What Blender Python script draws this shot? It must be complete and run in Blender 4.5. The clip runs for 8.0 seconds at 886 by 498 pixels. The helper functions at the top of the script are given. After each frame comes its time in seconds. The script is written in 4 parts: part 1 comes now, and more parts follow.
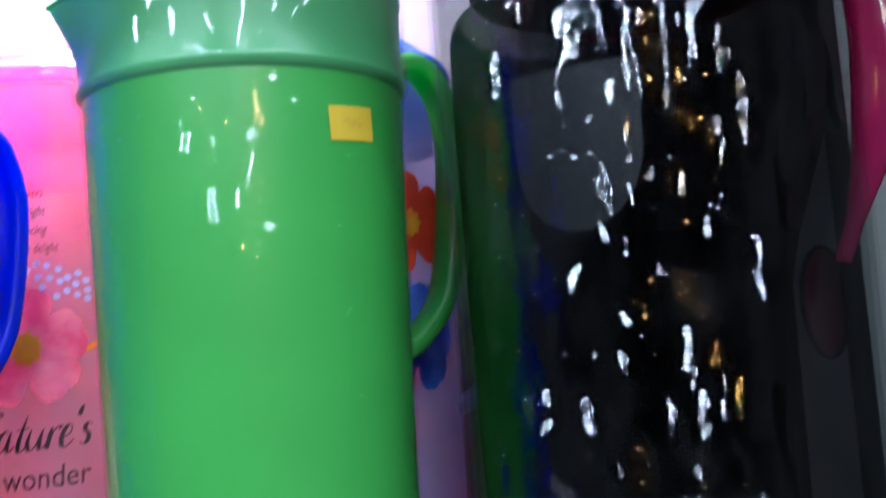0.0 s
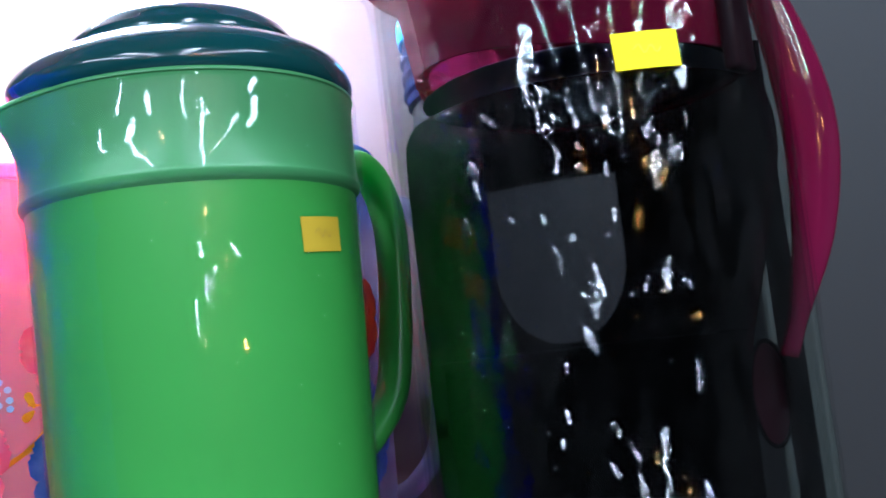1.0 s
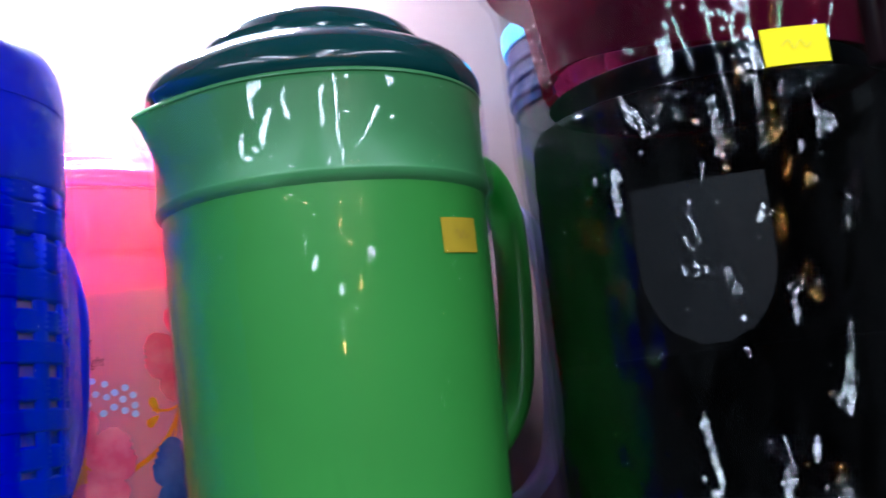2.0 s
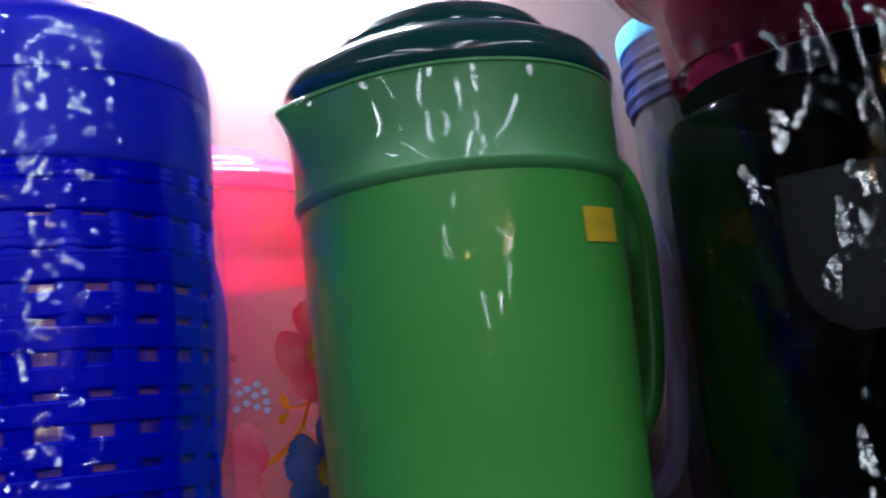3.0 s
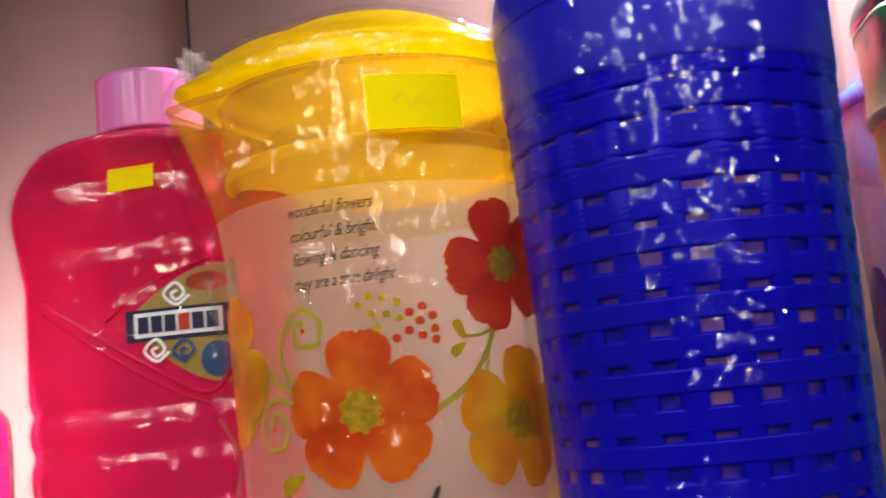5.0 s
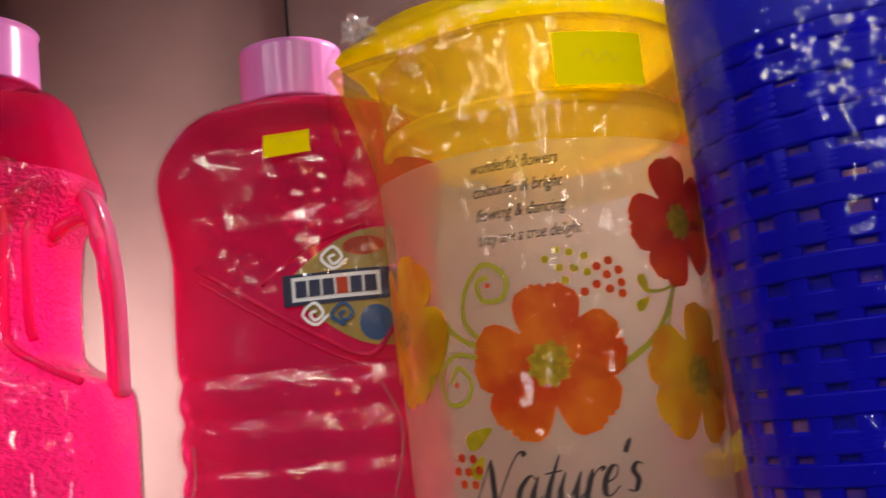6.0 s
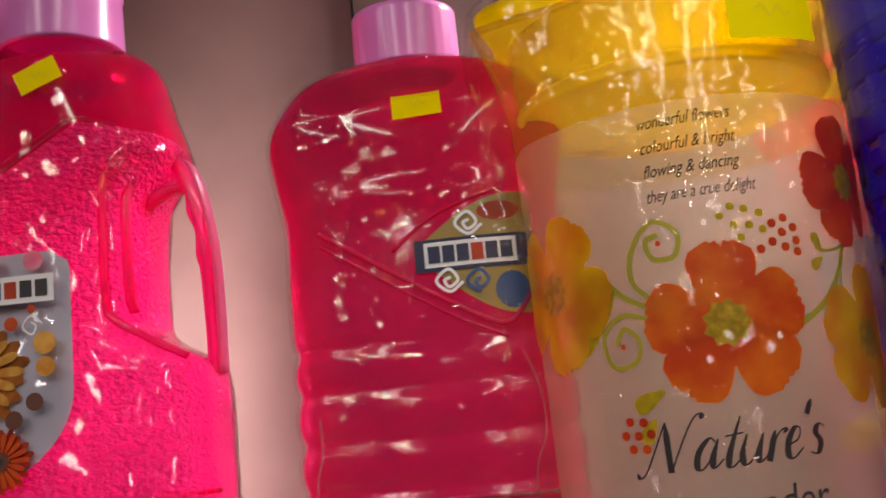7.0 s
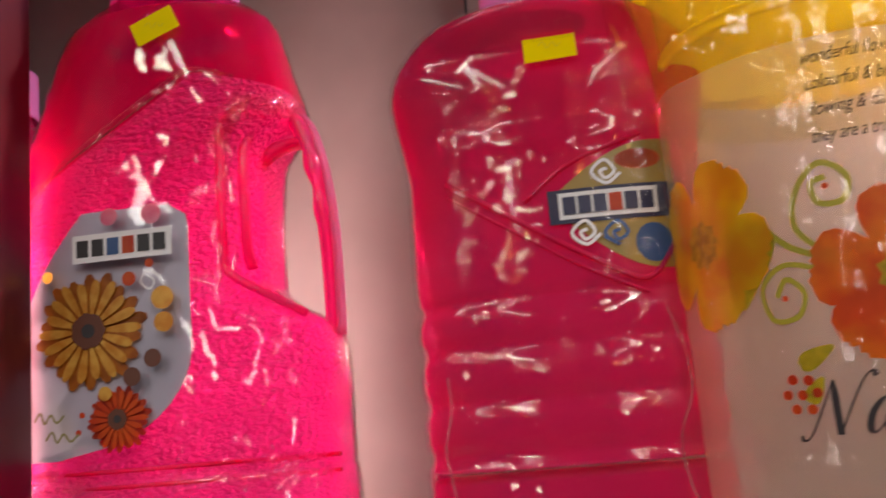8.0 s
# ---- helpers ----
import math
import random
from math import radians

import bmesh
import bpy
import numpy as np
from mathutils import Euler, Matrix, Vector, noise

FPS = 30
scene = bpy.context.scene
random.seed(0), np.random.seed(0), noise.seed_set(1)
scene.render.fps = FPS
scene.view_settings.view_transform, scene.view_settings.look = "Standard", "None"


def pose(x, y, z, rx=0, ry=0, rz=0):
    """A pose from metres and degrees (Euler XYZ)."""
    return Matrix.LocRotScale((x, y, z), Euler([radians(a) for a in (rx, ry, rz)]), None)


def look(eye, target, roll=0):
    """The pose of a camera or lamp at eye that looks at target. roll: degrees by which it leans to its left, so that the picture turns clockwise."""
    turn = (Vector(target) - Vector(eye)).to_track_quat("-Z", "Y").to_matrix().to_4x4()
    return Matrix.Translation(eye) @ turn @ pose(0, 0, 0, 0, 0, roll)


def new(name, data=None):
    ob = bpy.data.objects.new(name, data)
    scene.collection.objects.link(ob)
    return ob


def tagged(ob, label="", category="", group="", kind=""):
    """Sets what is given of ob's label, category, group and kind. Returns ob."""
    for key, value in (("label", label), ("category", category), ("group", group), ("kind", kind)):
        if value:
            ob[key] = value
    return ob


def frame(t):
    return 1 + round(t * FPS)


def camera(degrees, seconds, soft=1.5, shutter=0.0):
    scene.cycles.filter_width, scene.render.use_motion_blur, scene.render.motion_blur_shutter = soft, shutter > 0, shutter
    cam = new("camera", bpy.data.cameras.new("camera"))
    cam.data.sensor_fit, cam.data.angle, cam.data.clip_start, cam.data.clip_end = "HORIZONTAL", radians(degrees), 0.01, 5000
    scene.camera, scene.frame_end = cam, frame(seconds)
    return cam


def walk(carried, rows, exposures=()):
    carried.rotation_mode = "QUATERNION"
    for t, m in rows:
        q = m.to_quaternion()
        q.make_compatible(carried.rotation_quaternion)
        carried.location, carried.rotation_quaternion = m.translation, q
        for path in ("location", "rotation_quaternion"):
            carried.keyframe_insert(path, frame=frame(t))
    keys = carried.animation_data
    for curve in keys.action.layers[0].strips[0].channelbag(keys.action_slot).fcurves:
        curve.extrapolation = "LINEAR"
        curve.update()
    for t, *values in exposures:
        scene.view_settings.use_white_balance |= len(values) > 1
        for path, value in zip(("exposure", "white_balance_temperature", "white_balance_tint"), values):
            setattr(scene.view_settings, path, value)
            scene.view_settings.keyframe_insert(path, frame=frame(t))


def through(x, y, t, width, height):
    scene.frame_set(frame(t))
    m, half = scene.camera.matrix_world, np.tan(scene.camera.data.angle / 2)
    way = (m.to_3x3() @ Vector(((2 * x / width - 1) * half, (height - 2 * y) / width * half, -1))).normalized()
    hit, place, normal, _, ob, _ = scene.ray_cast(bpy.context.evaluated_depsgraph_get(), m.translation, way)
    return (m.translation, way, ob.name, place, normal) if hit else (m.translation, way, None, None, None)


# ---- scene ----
cam = camera(46.0, 8.0, 1.5, 0.5)
walk(cam, [
    (0, look((0.0695, -0.3146, 0.1037), (0.0637, 0.6813, 0.1944), -4.22)),
    (0.5, look((0.0457, -0.3172, 0.1248), (0.1514, 0.6707, 0.2390), -6.17)),
    (1, look((0.0252, -0.3140, 0.1301), (0.1856, 0.6666, 0.2432), -6.43)),
    (1.5, look((0.0054, -0.3119, 0.1314), (0.1697, 0.6681, 0.2439), -6.53)),
    (1.7, look((-0.0006, -0.3096, 0.1304), (0.1537, 0.6709, 0.2515), -6.43)),
    (2.8, look((-0.0144, -0.3053, 0.1170), (0.0279, 0.6789, 0.2889), -6.26)),
    (3, look((-0.0282, -0.3043, 0.1175), (0.0287, 0.6791, 0.2895), -6.13)),
    (3.5, look((-0.0519, -0.3127, 0.1188), (-0.0196, 0.6729, 0.2847), -5.57)),
    (4, look((-0.0884, -0.3072, 0.1199), (-0.1336, 0.6775, 0.2882), -4.79)),
    (4.5, look((-0.1265, -0.3093, 0.1178), (-0.2407, 0.6721, 0.2721), -5.83)),
    (5, look((-0.1589, -0.3155, 0.1142), (-0.2977, 0.6642, 0.2587), -5.73)),
    (5.2, look((-0.1706, -0.3185, 0.1124), (-0.3082, 0.6616, 0.2558), -5.66)),
    (6.3, look((-0.2435, -0.3236, 0.0939), (-0.3562, 0.6542, 0.2710), -5.60)),
    (6.5, look((-0.2609, -0.3225, 0.0921), (-0.3525, 0.6570, 0.2714), -5.60)),
    (7, look((-0.2886, -0.3164, 0.0879), (-0.3636, 0.6640, 0.2700), -5.72)),
    (7.5, look((-0.2988, -0.3085, 0.0816), (-0.3977, 0.6691, 0.2675), -5.17)),
    (8, look((-0.3110, -0.2972, 0.0780), (-0.4577, 0.6742, 0.2644), -4.64)),
], exposures=[(0.0, 0.1, 5100, 9), (1.7, -0.3, 5250, 9), (3.0, -1.4, 5650, 10), (3.6, -1.4, 6050, 11), (4.1, -1.2, 6500, 14), (4.7, -1.1, 7000, 15), (6.4, -1.65, 7400, 17), (8.0, -1.6, 7300, 19)])

# ---- world and light ----
world = bpy.data.worlds.new("shop_world")
scene.world = world
world.use_nodes = True
world.node_tree.nodes["Background"].inputs[0].default_value = (0.75, 0.85, 1.0, 1)
world.node_tree.nodes["Background"].inputs[1].default_value = 0.05
scene.cycles.transparent_max_bounces = 24


def area_lamp(name, where, target, sx, sy, watts, colour):
    data = bpy.data.lights.new(name, "AREA")
    data.shape, data.size, data.size_y, data.energy, data.color = "RECTANGLE", sx, sy, watts, colour
    ob = new(name, data)
    ob.matrix_world = look(where, target)
    return ob


# ceiling tubes of the shop, over the aisle
TUBES = [(-0.75, -0.95, 1.2, 0.06), (0.75, -0.95, 1.2, 0.06), (-2.3, -2.6, 0.13, 4.0), (-1.15, -4.0, 0.13, 5.0), (0.45, -4.6, 0.13, 6.0), (1.75, -3.4, 0.13, 5.0)]
for tx, ty, tw, td in TUBES:
    lamp = area_lamp("tube_light", (tx, ty, 1.56), (tx, ty, -1), tw, td, 24 if tw > 1 else 30 * td, (0.93, 0.97, 1.0))
    lamp.matrix_world = pose(tx, ty, 1.565)
# small lamp under the shelf above, against the back wall
area_lamp("shelf_light", (-0.075, 0.185, 0.432), (-0.075, 0.200, 0.0), 0.12, 0.02, 13.0, (1.0, 0.96, 1.0))
# lamp low down behind the partition
area_lamp("side_light", (-0.564, 0.076, 0.12), (-0.42, 0.078, 0.105), 0.010, 0.17, 6.0, (1.0, 0.80, 0.82))

# ---- materials ----


def material(name):
    m = bpy.data.materials.new(name)
    m.use_nodes = True
    return m, m.node_tree.nodes, m.node_tree.links


def noise_bump(nodes, links, scale, strength, detail=4.0, distance=0.001):
    coord = nodes.new("ShaderNodeTexCoord")
    tex = nodes.new("ShaderNodeTexNoise")
    tex.inputs["Scale"].default_value, tex.inputs["Detail"].default_value = scale, detail
    links.new(coord.outputs["Object"], tex.inputs["Vector"])
    bump = nodes.new("ShaderNodeBump")
    bump.inputs["Strength"].default_value, bump.inputs["Distance"].default_value = strength, distance
    links.new(tex.outputs["Fac"], bump.inputs["Height"])
    return coord, tex, bump


def varied(nodes, links, coord, colour, amount, scale):
    """A colour that wanders a little in value."""
    tex = nodes.new("ShaderNodeTexNoise")
    tex.inputs["Scale"].default_value, tex.inputs["Detail"].default_value = scale, 5
    links.new(coord.outputs["Object"], tex.inputs["Vector"])
    ramp = nodes.new("ShaderNodeValToRGB")
    ramp.color_ramp.elements[0].position, ramp.color_ramp.elements[1].position = 0.3, 0.7
    ramp.color_ramp.elements[0].color = (*[c * (1 - amount) for c in colour], 1)
    ramp.color_ramp.elements[1].color = (*[min(1, c * (1 + amount)) for c in colour], 1)
    links.new(tex.outputs["Fac"], ramp.inputs["Fac"])
    return ramp.outputs["Color"]


def plastic(name, colour, rough=0.18, bump_scale=40, bump=0.08, vary=0.06, glow=0.0, metal=0.0, gloss=0.5):
    """Glossy moulded plastic; glow: share of light that passes through it."""
    m, nodes, links = material(name)
    p = nodes["Principled BSDF"]
    coord, tex, b = noise_bump(nodes, links, bump_scale, bump)
    colour_out = varied(nodes, links, coord, colour, vary, 22)
    links.new(colour_out, p.inputs["Base Color"])
    links.new(b.outputs["Normal"], p.inputs["Normal"])
    p.inputs["Roughness"].default_value, p.inputs["Metallic"].default_value = rough, metal
    p.inputs["Specular IOR Level"].default_value = gloss
    if glow:
        tl = nodes.new("ShaderNodeBsdfTranslucent")
        links.new(colour_out, tl.inputs["Color"])
        mix = nodes.new("ShaderNodeMixShader")
        mix.inputs[0].default_value = glow
        links.new(p.outputs[0], mix.inputs[1])
        links.new(tl.outputs[0], mix.inputs[2])
        links.new(mix.outputs[0], nodes["Material Output"].inputs["Surface"])
    return m


def clear(name, tint, gloss_rough=0.05, ior=1.45, haze=0.0, haze_colour=(0.8, 0.8, 0.8), bump_scale=60, bump=0.1, distance=0.001, detail=3.0, stretch=(1, 1, 1), through=0.5, mottle=0.08, facets=None, most=0.14, patchy=0.0):
    """See-through plastic or film: tinted, with gloss and a share of milky haze; facets: (scale, flatten, sideways tilt, upward tilt) of creased film."""
    m, nodes, links = material(name)
    nodes.remove(nodes["Principled BSDF"])
    coord, tex, b = noise_bump(nodes, links, bump_scale, bump, detail, distance)
    mapping = nodes.new("ShaderNodeMapping")
    mapping.inputs["Scale"].default_value = stretch
    links.new(coord.outputs["Object"], mapping.inputs["Vector"])
    links.new(mapping.outputs["Vector"], tex.inputs["Vector"])
    tr = nodes.new("ShaderNodeBsdfTransparent")
    tr.inputs["Color"].default_value = (*tint, 1)
    body = tr.outputs[0]
    if haze:
        df = nodes.new("ShaderNodeBsdfDiffuse")
        tl = nodes.new("ShaderNodeBsdfTranslucent")
        both = nodes.new("ShaderNodeMixShader")
        both.inputs[0].default_value = through
        for s in (df, tl):
            links.new(varied(nodes, links, coord, haze_colour, mottle, 30), s.inputs["Color"])
            links.new(b.outputs["Normal"], s.inputs["Normal"])
        links.new(df.outputs[0], both.inputs[1])
        links.new(tl.outputs[0], both.inputs[2])
        mix = nodes.new("ShaderNodeMixShader")
        mix.inputs[0].default_value = haze
        links.new(body, mix.inputs[1])
        links.new(both.outputs[0], mix.inputs[2])
        body = mix.outputs[0]
    gl = nodes.new("ShaderNodeBsdfGlossy")
    gl.inputs["Roughness"].default_value = gloss_rough
    facing = b.outputs["Normal"]
    if facets:
        scale, flatten, side, rise = facets
        bend = nodes.new("ShaderNodeTexNoise")
        bend.inputs["Scale"].default_value, bend.inputs["Detail"].default_value = scale * 0.8, 1.0
        links.new(coord.outputs["Object"], bend.inputs["Vector"])
        swirl = nodes.new("ShaderNodeVectorMath")
        swirl.operation = "MULTIPLY_ADD"
        swirl.inputs[1].default_value = (0.9 / scale, 0.9 / scale, 0.9 / scale)
        links.new(bend.outputs["Color"], swirl.inputs[0])
        links.new(coord.outputs["Object"], swirl.inputs[2])
        squash = nodes.new("ShaderNodeMapping")
        squash.inputs["Scale"].default_value = (1, 1, flatten)
        links.new(swirl.outputs[0], squash.inputs["Vector"])
        cells = nodes.new("ShaderNodeTexVoronoi")
        cells.inputs["Scale"].default_value = scale
        links.new(squash.outputs["Vector"], cells.inputs["Vector"])
        middle = nodes.new("ShaderNodeVectorMath")
        middle.operation = "SUBTRACT"
        middle.inputs[1].default_value = (0.5, 0.5, 0.30)
        links.new(cells.outputs["Color"], middle.inputs[0])
        tilt = nodes.new("ShaderNodeVectorMath")
        tilt.operation = "MULTIPLY_ADD"
        tilt.inputs[1].default_value = (side, side, rise)
        if patchy:
            area = nodes.new("ShaderNodeTexNoise")
            area.inputs["Scale"].default_value, area.inputs["Detail"].default_value = patchy, 2.0
            links.new(coord.outputs["Object"], area.inputs["Vector"])
            some = nodes.new("ShaderNodeMapRange")
            some.inputs["From Min"].default_value, some.inputs["From Max"].default_value = 0.40, 0.62
            some.inputs["To Min"].default_value = 0.12
            links.new(area.outputs["Fac"], some.inputs["Value"])
            more = nodes.new("ShaderNodeVectorMath")
            more.operation = "SCALE"
            links.new(middle.outputs[0], more.inputs[0])
            links.new(some.outputs["Result"], more.inputs["Scale"])
            middle = more
        links.new(middle.outputs[0], tilt.inputs[0])
        links.new(facing, tilt.inputs[2])
        unit = nodes.new("ShaderNodeVectorMath")
        unit.operation = "NORMALIZE"
        links.new(tilt.outputs[0], unit.inputs[0])
        facing = unit.outputs[0]
    links.new(facing, gl.inputs["Normal"])
    fr = nodes.new("ShaderNodeFresnel")
    fr.inputs["IOR"].default_value = ior
    mix = nodes.new("ShaderNodeMixShader")
    cap = nodes.new("ShaderNodeMath")
    cap.operation = "MINIMUM"
    cap.inputs[1].default_value = most
    links.new(fr.outputs[0], cap.inputs[0])
    links.new(cap.outputs[0], mix.inputs[0])
    links.new(body, mix.inputs[1])
    links.new(gl.outputs[0], mix.inputs[2])
    links.new(mix.outputs[0], nodes["Material Output"].inputs["Surface"])
    return m


def painted(name, colour, rough=0.6, scale=18, vary=0.08, bump=0.15):
    return plastic(name, colour, rough, 120, bump, vary)


def watercolour(name, one, two, scale=70, low=0.38, high=0.66):
    """Printed petals that run from one ink into another."""
    m, nodes, links = material(name)
    p = nodes["Principled BSDF"]
    coord, tex, bmp = noise_bump(nodes, links, scale, 0.05, 6.0)
    ramp = nodes.new("ShaderNodeValToRGB")
    ramp.color_ramp.elements[0].position, ramp.color_ramp.elements[1].position = low, high
    ramp.color_ramp.elements[0].color, ramp.color_ramp.elements[1].color = (*one, 1), (*two, 1)
    links.new(tex.outputs["Fac"], ramp.inputs["Fac"])
    links.new(ramp.outputs["Color"], p.inputs["Base Color"])
    p.inputs["Roughness"].default_value = 0.35
    tl = nodes.new("ShaderNodeBsdfTranslucent")
    links.new(ramp.outputs["Color"], tl.inputs["Color"])
    mix = nodes.new("ShaderNodeMixShader")
    mix.inputs[0].default_value = 0.4
    links.new(p.outputs[0], mix.inputs[1])
    links.new(tl.outputs[0], mix.inputs[2])
    links.new(mix.outputs[0], nodes["Material Output"].inputs["Surface"])
    return m


M = {
    # pink bounce and shade are put into the off-white panel's colour
    "wall": painted("wall_bounce_and_shade", (0.195, 0.135, 0.125), 0.5, bump=0.05),
    "shelf": painted("shelf_board", (0.26, 0.25, 0.24), 0.45),
    "steel": painted("grey_steel_paint", (0.050, 0.058, 0.050), 0.45),
    "maroon": plastic("maroon_panel", (0.10, 0.004, 0.012), 0.35),
    "shop_wall": painted("shop_wall_paint", (0.035, 0.034, 0.033), 0.7),
    "shop_floor": painted("shop_floor_tile", (0.014, 0.013, 0.0125), 0.5),
    "green": plastic("green_plastic", (0.080, 0.36, 0.058), 0.30, 14, 0.06, 0.05, 0.30),
    "green_top": plastic("pale_green_plastic", (0.115, 0.38, 0.13), 0.30, 14, 0.08, 0.05, 0.35),
    "green_lid": plastic("bottle_green_plastic", (0.006, 0.045, 0.045), 0.14),
    "dark_maroon": plastic("dark_maroon_plastic", (0.016, 0.003, 0.006), 0.3, gloss=0.2),
    "navy": plastic("navy_plastic", (0.006, 0.013, 0.055), 0.45, gloss=0.1),
    "cyan": plastic("light_blue_plastic", (0.10, 0.48, 0.75), 0.25),
    "blue": plastic("blue_plastic", (0.002, 0.003, 0.58), 0.3, 40, 0.15, 0.12, 0.3, gloss=0.12),
    "blue_lid": plastic("blue_lid_plastic", (0.016, 0.022, 0.60), 0.32, 30, 0.15, 0.1, 0.25, gloss=0.2),
    "smoke": clear("smoky_clear_plastic", (0.17, 0.165, 0.17), 0.03, 1.2, most=0.04, bump_scale=26, bump=0.12),
    "grey_clear": clear("grey_clear_plastic", (0.30, 0.30, 0.33), 0.05, 1.5, 0.15, (0.3, 0.3, 0.33)),
    "black": plastic("black_plastic", (0.0012, 0.0012, 0.0014), 0.6, gloss=0.03),
    "magenta": clear("magenta_plastic", (0.60, 0.05, 0.18), 0.06, 1.5, 0.55, (0.32, 0.016, 0.088)),
    "deep_magenta": clear("deep_magenta_plastic", (0.40, 0.02, 0.09), 0.06, 1.4, 0.75, (0.17, 0.007, 0.042)),
    "frost": clear("frosted_pale_patch", (0.88, 0.85, 0.88), 0.3, 1.3, 0.15, (0.22, 0.20, 0.22)),
    "film": clear("cellophane_film", (0.97, 0.97, 0.97), 0.02, 1.46, bump_scale=230, bump=1.0, distance=0.00020, detail=1.5, stretch=(1, 1, 1.2), facets=(360, 0.4, 0.20, 0.46), patchy=38),
    # yellow light on the clear frosted body is put into its haze colour
    "milky": clear("frosted_body_yellow_cast", (0.97, 0.93, 0.92), 0.08, 1.3, 0.31, (0.97, 0.88, 0.74), bump=0.06),
    "clear_neck": clear("clear_neck_plastic", (0.96, 0.89, 0.56), 0.08, 1.3, 0.21, (0.80, 0.64, 0.20), bump=0.06),
    "milky_pink": clear("frosted_pink_body", (0.95, 0.74, 0.80), 0.08, 1.4, 0.40, (0.92, 0.62, 0.70)),
    "milky_blue": clear("frosted_lilac_body", (0.80, 0.80, 0.95), 0.08, 1.4, 0.40, (0.66, 0.66, 0.90)),
    "yellow": clear("yellow_plastic", (0.98, 0.88, 0.05), 0.10, 1.4, 0.72, (0.88, 0.73, 0.008), bump=0.05, through=0.58),
    "yellow_plug": clear("deep_yellow_plastic", (0.96, 0.80, 0.04), 0.10, 1.4, 0.72, (0.82, 0.62, 0.007), bump=0.05, through=0.55),
    "olive_clear": clear("olive_yellow_clear_plastic", (0.86, 0.70, 0.22), 0.10, 1.4, 0.36, (0.62, 0.45, 0.06), bump=0.05, through=0.5),
    "hot_pink": clear("hot_pink_plastic", (0.98, 0.25, 0.40), 0.10, 1.5, 0.85, (0.95, 0.16, 0.30), bump=0.05, through=0.45),
    "lilac_blue": plastic("mid_blue_plastic", (0.03, 0.10, 0.42), 0.16, 20, 0.05, 0.05, 0.2),
    "red_clear": clear("red_pink_clear_plastic", (0.95, 0.09, 0.27), 0.06, 1.42, 0.42, (0.93, 0.055, 0.26), most=0.3, bump_scale=30, bump=0.25, distance=0.002, through=0.35),
    "red_pebbled": clear("pebbled_pink_plastic", (0.94, 0.19, 0.50), 0.10, 1.5, 0.55, (0.84, 0.082, 0.41), most=0.5, bump_scale=480, bump=1.0, distance=0.0045, detail=1.5, stretch=(0.8, 1, 1.1), mottle=0.15),
    "pink_smooth": clear("smooth_pink_clear_plastic", (0.94, 0.14, 0.46), 0.08, 1.45, 0.5, (0.84, 0.055, 0.36), bump_scale=30, bump=0.2, distance=0.002),
    "red_smooth": clear("smooth_red_clear_plastic", (0.90, 0.06, 0.26), 0.05, 1.45, 0.45, (0.72, 0.018, 0.17), bump_scale=30, bump=0.2, distance=0.002, through=0.35),
    "pink_strap": clear("lilac_pink_clear_plastic", (0.92, 0.45, 0.66), 0.08, 1.45, 0.6, (0.75, 0.22, 0.45), bump=0.05),
    "pink_cap": plastic("orchid_pink_plastic", (0.72, 0.22, 0.58), 0.22),
    "sticker": plastic("yellow_price_sticker", (0.95, 0.77, 0.002), 0.6, 120, 0.15, 0.03, gloss=0.08),
    # the yellow sticker again, the film's dulling put into its colour
    "dull_sticker": painted("film_dulled_sticker", (0.52, 0.36, 0.012), 0.55, vary=0.03),
    "ink": painted("black_ink", (0.02, 0.018, 0.02), 0.5),
    "sticker_ink": painted("faded_sticker_ink", (0.80, 0.68, 0.012), 0.6),
    "grey_ink": painted("grey_ink", (0.25, 0.23, 0.10), 0.6),
    "orange_petal": watercolour("orange_ink", (0.64, 0.07, 0.008), (0.78, 0.20, 0.012)),
    "red_petal": watercolour("red_ink", (0.58, 0.045, 0.012), (0.70, 0.11, 0.016)),
    "amber_petal": watercolour("amber_ink", (0.70, 0.28, 0.006), (0.78, 0.50, 0.010)),
    "lime": watercolour("lime_ink", (0.38, 0.34, 0.014), (0.56, 0.46, 0.02), 260),
    "olive": painted("olive_ink", (0.37, 0.33, 0.025), 0.4, vary=0.15),
    "flower_core": watercolour("ochre_yellow_ink", (0.42, 0.30, 0.012), (0.66, 0.46, 0.02), 420),
    "pink_petal": watercolour("pink_ink", (0.78, 0.12, 0.24), (0.88, 0.36, 0.44)),
    "blue_petal": watercolour("blue_ink", (0.03, 0.10, 0.45), (0.12, 0.22, 0.62)),
    "sky_ink": painted("sky_blue_ink", (0.35, 0.55, 0.78), 0.4),
    "white_ink": painted("white_ink", (0.80, 0.80, 0.80), 0.4),
    "silver": plastic("silver_label", (0.55, 0.53, 0.62), 0.3, 60, 0.1, 0.22),
    "label_navy": painted("navy_label_ink", (0.005, 0.010, 0.05), 0.3),
    "label_blue": painted("blue_label_ink", (0.010, 0.07, 0.20), 0.3),
    "label_ochre": painted("ochre_label_ink", (0.34, 0.23, 0.05), 0.3, vary=0.3),
    "brown": painted("brown_ink", (0.10, 0.03, 0.015), 0.4),
    # near-black: painted shade of the bay and far aisle, also dark trim
    "dim": painted("near_black_shade_and_trim", (0.008, 0.008, 0.008), 0.6),
}
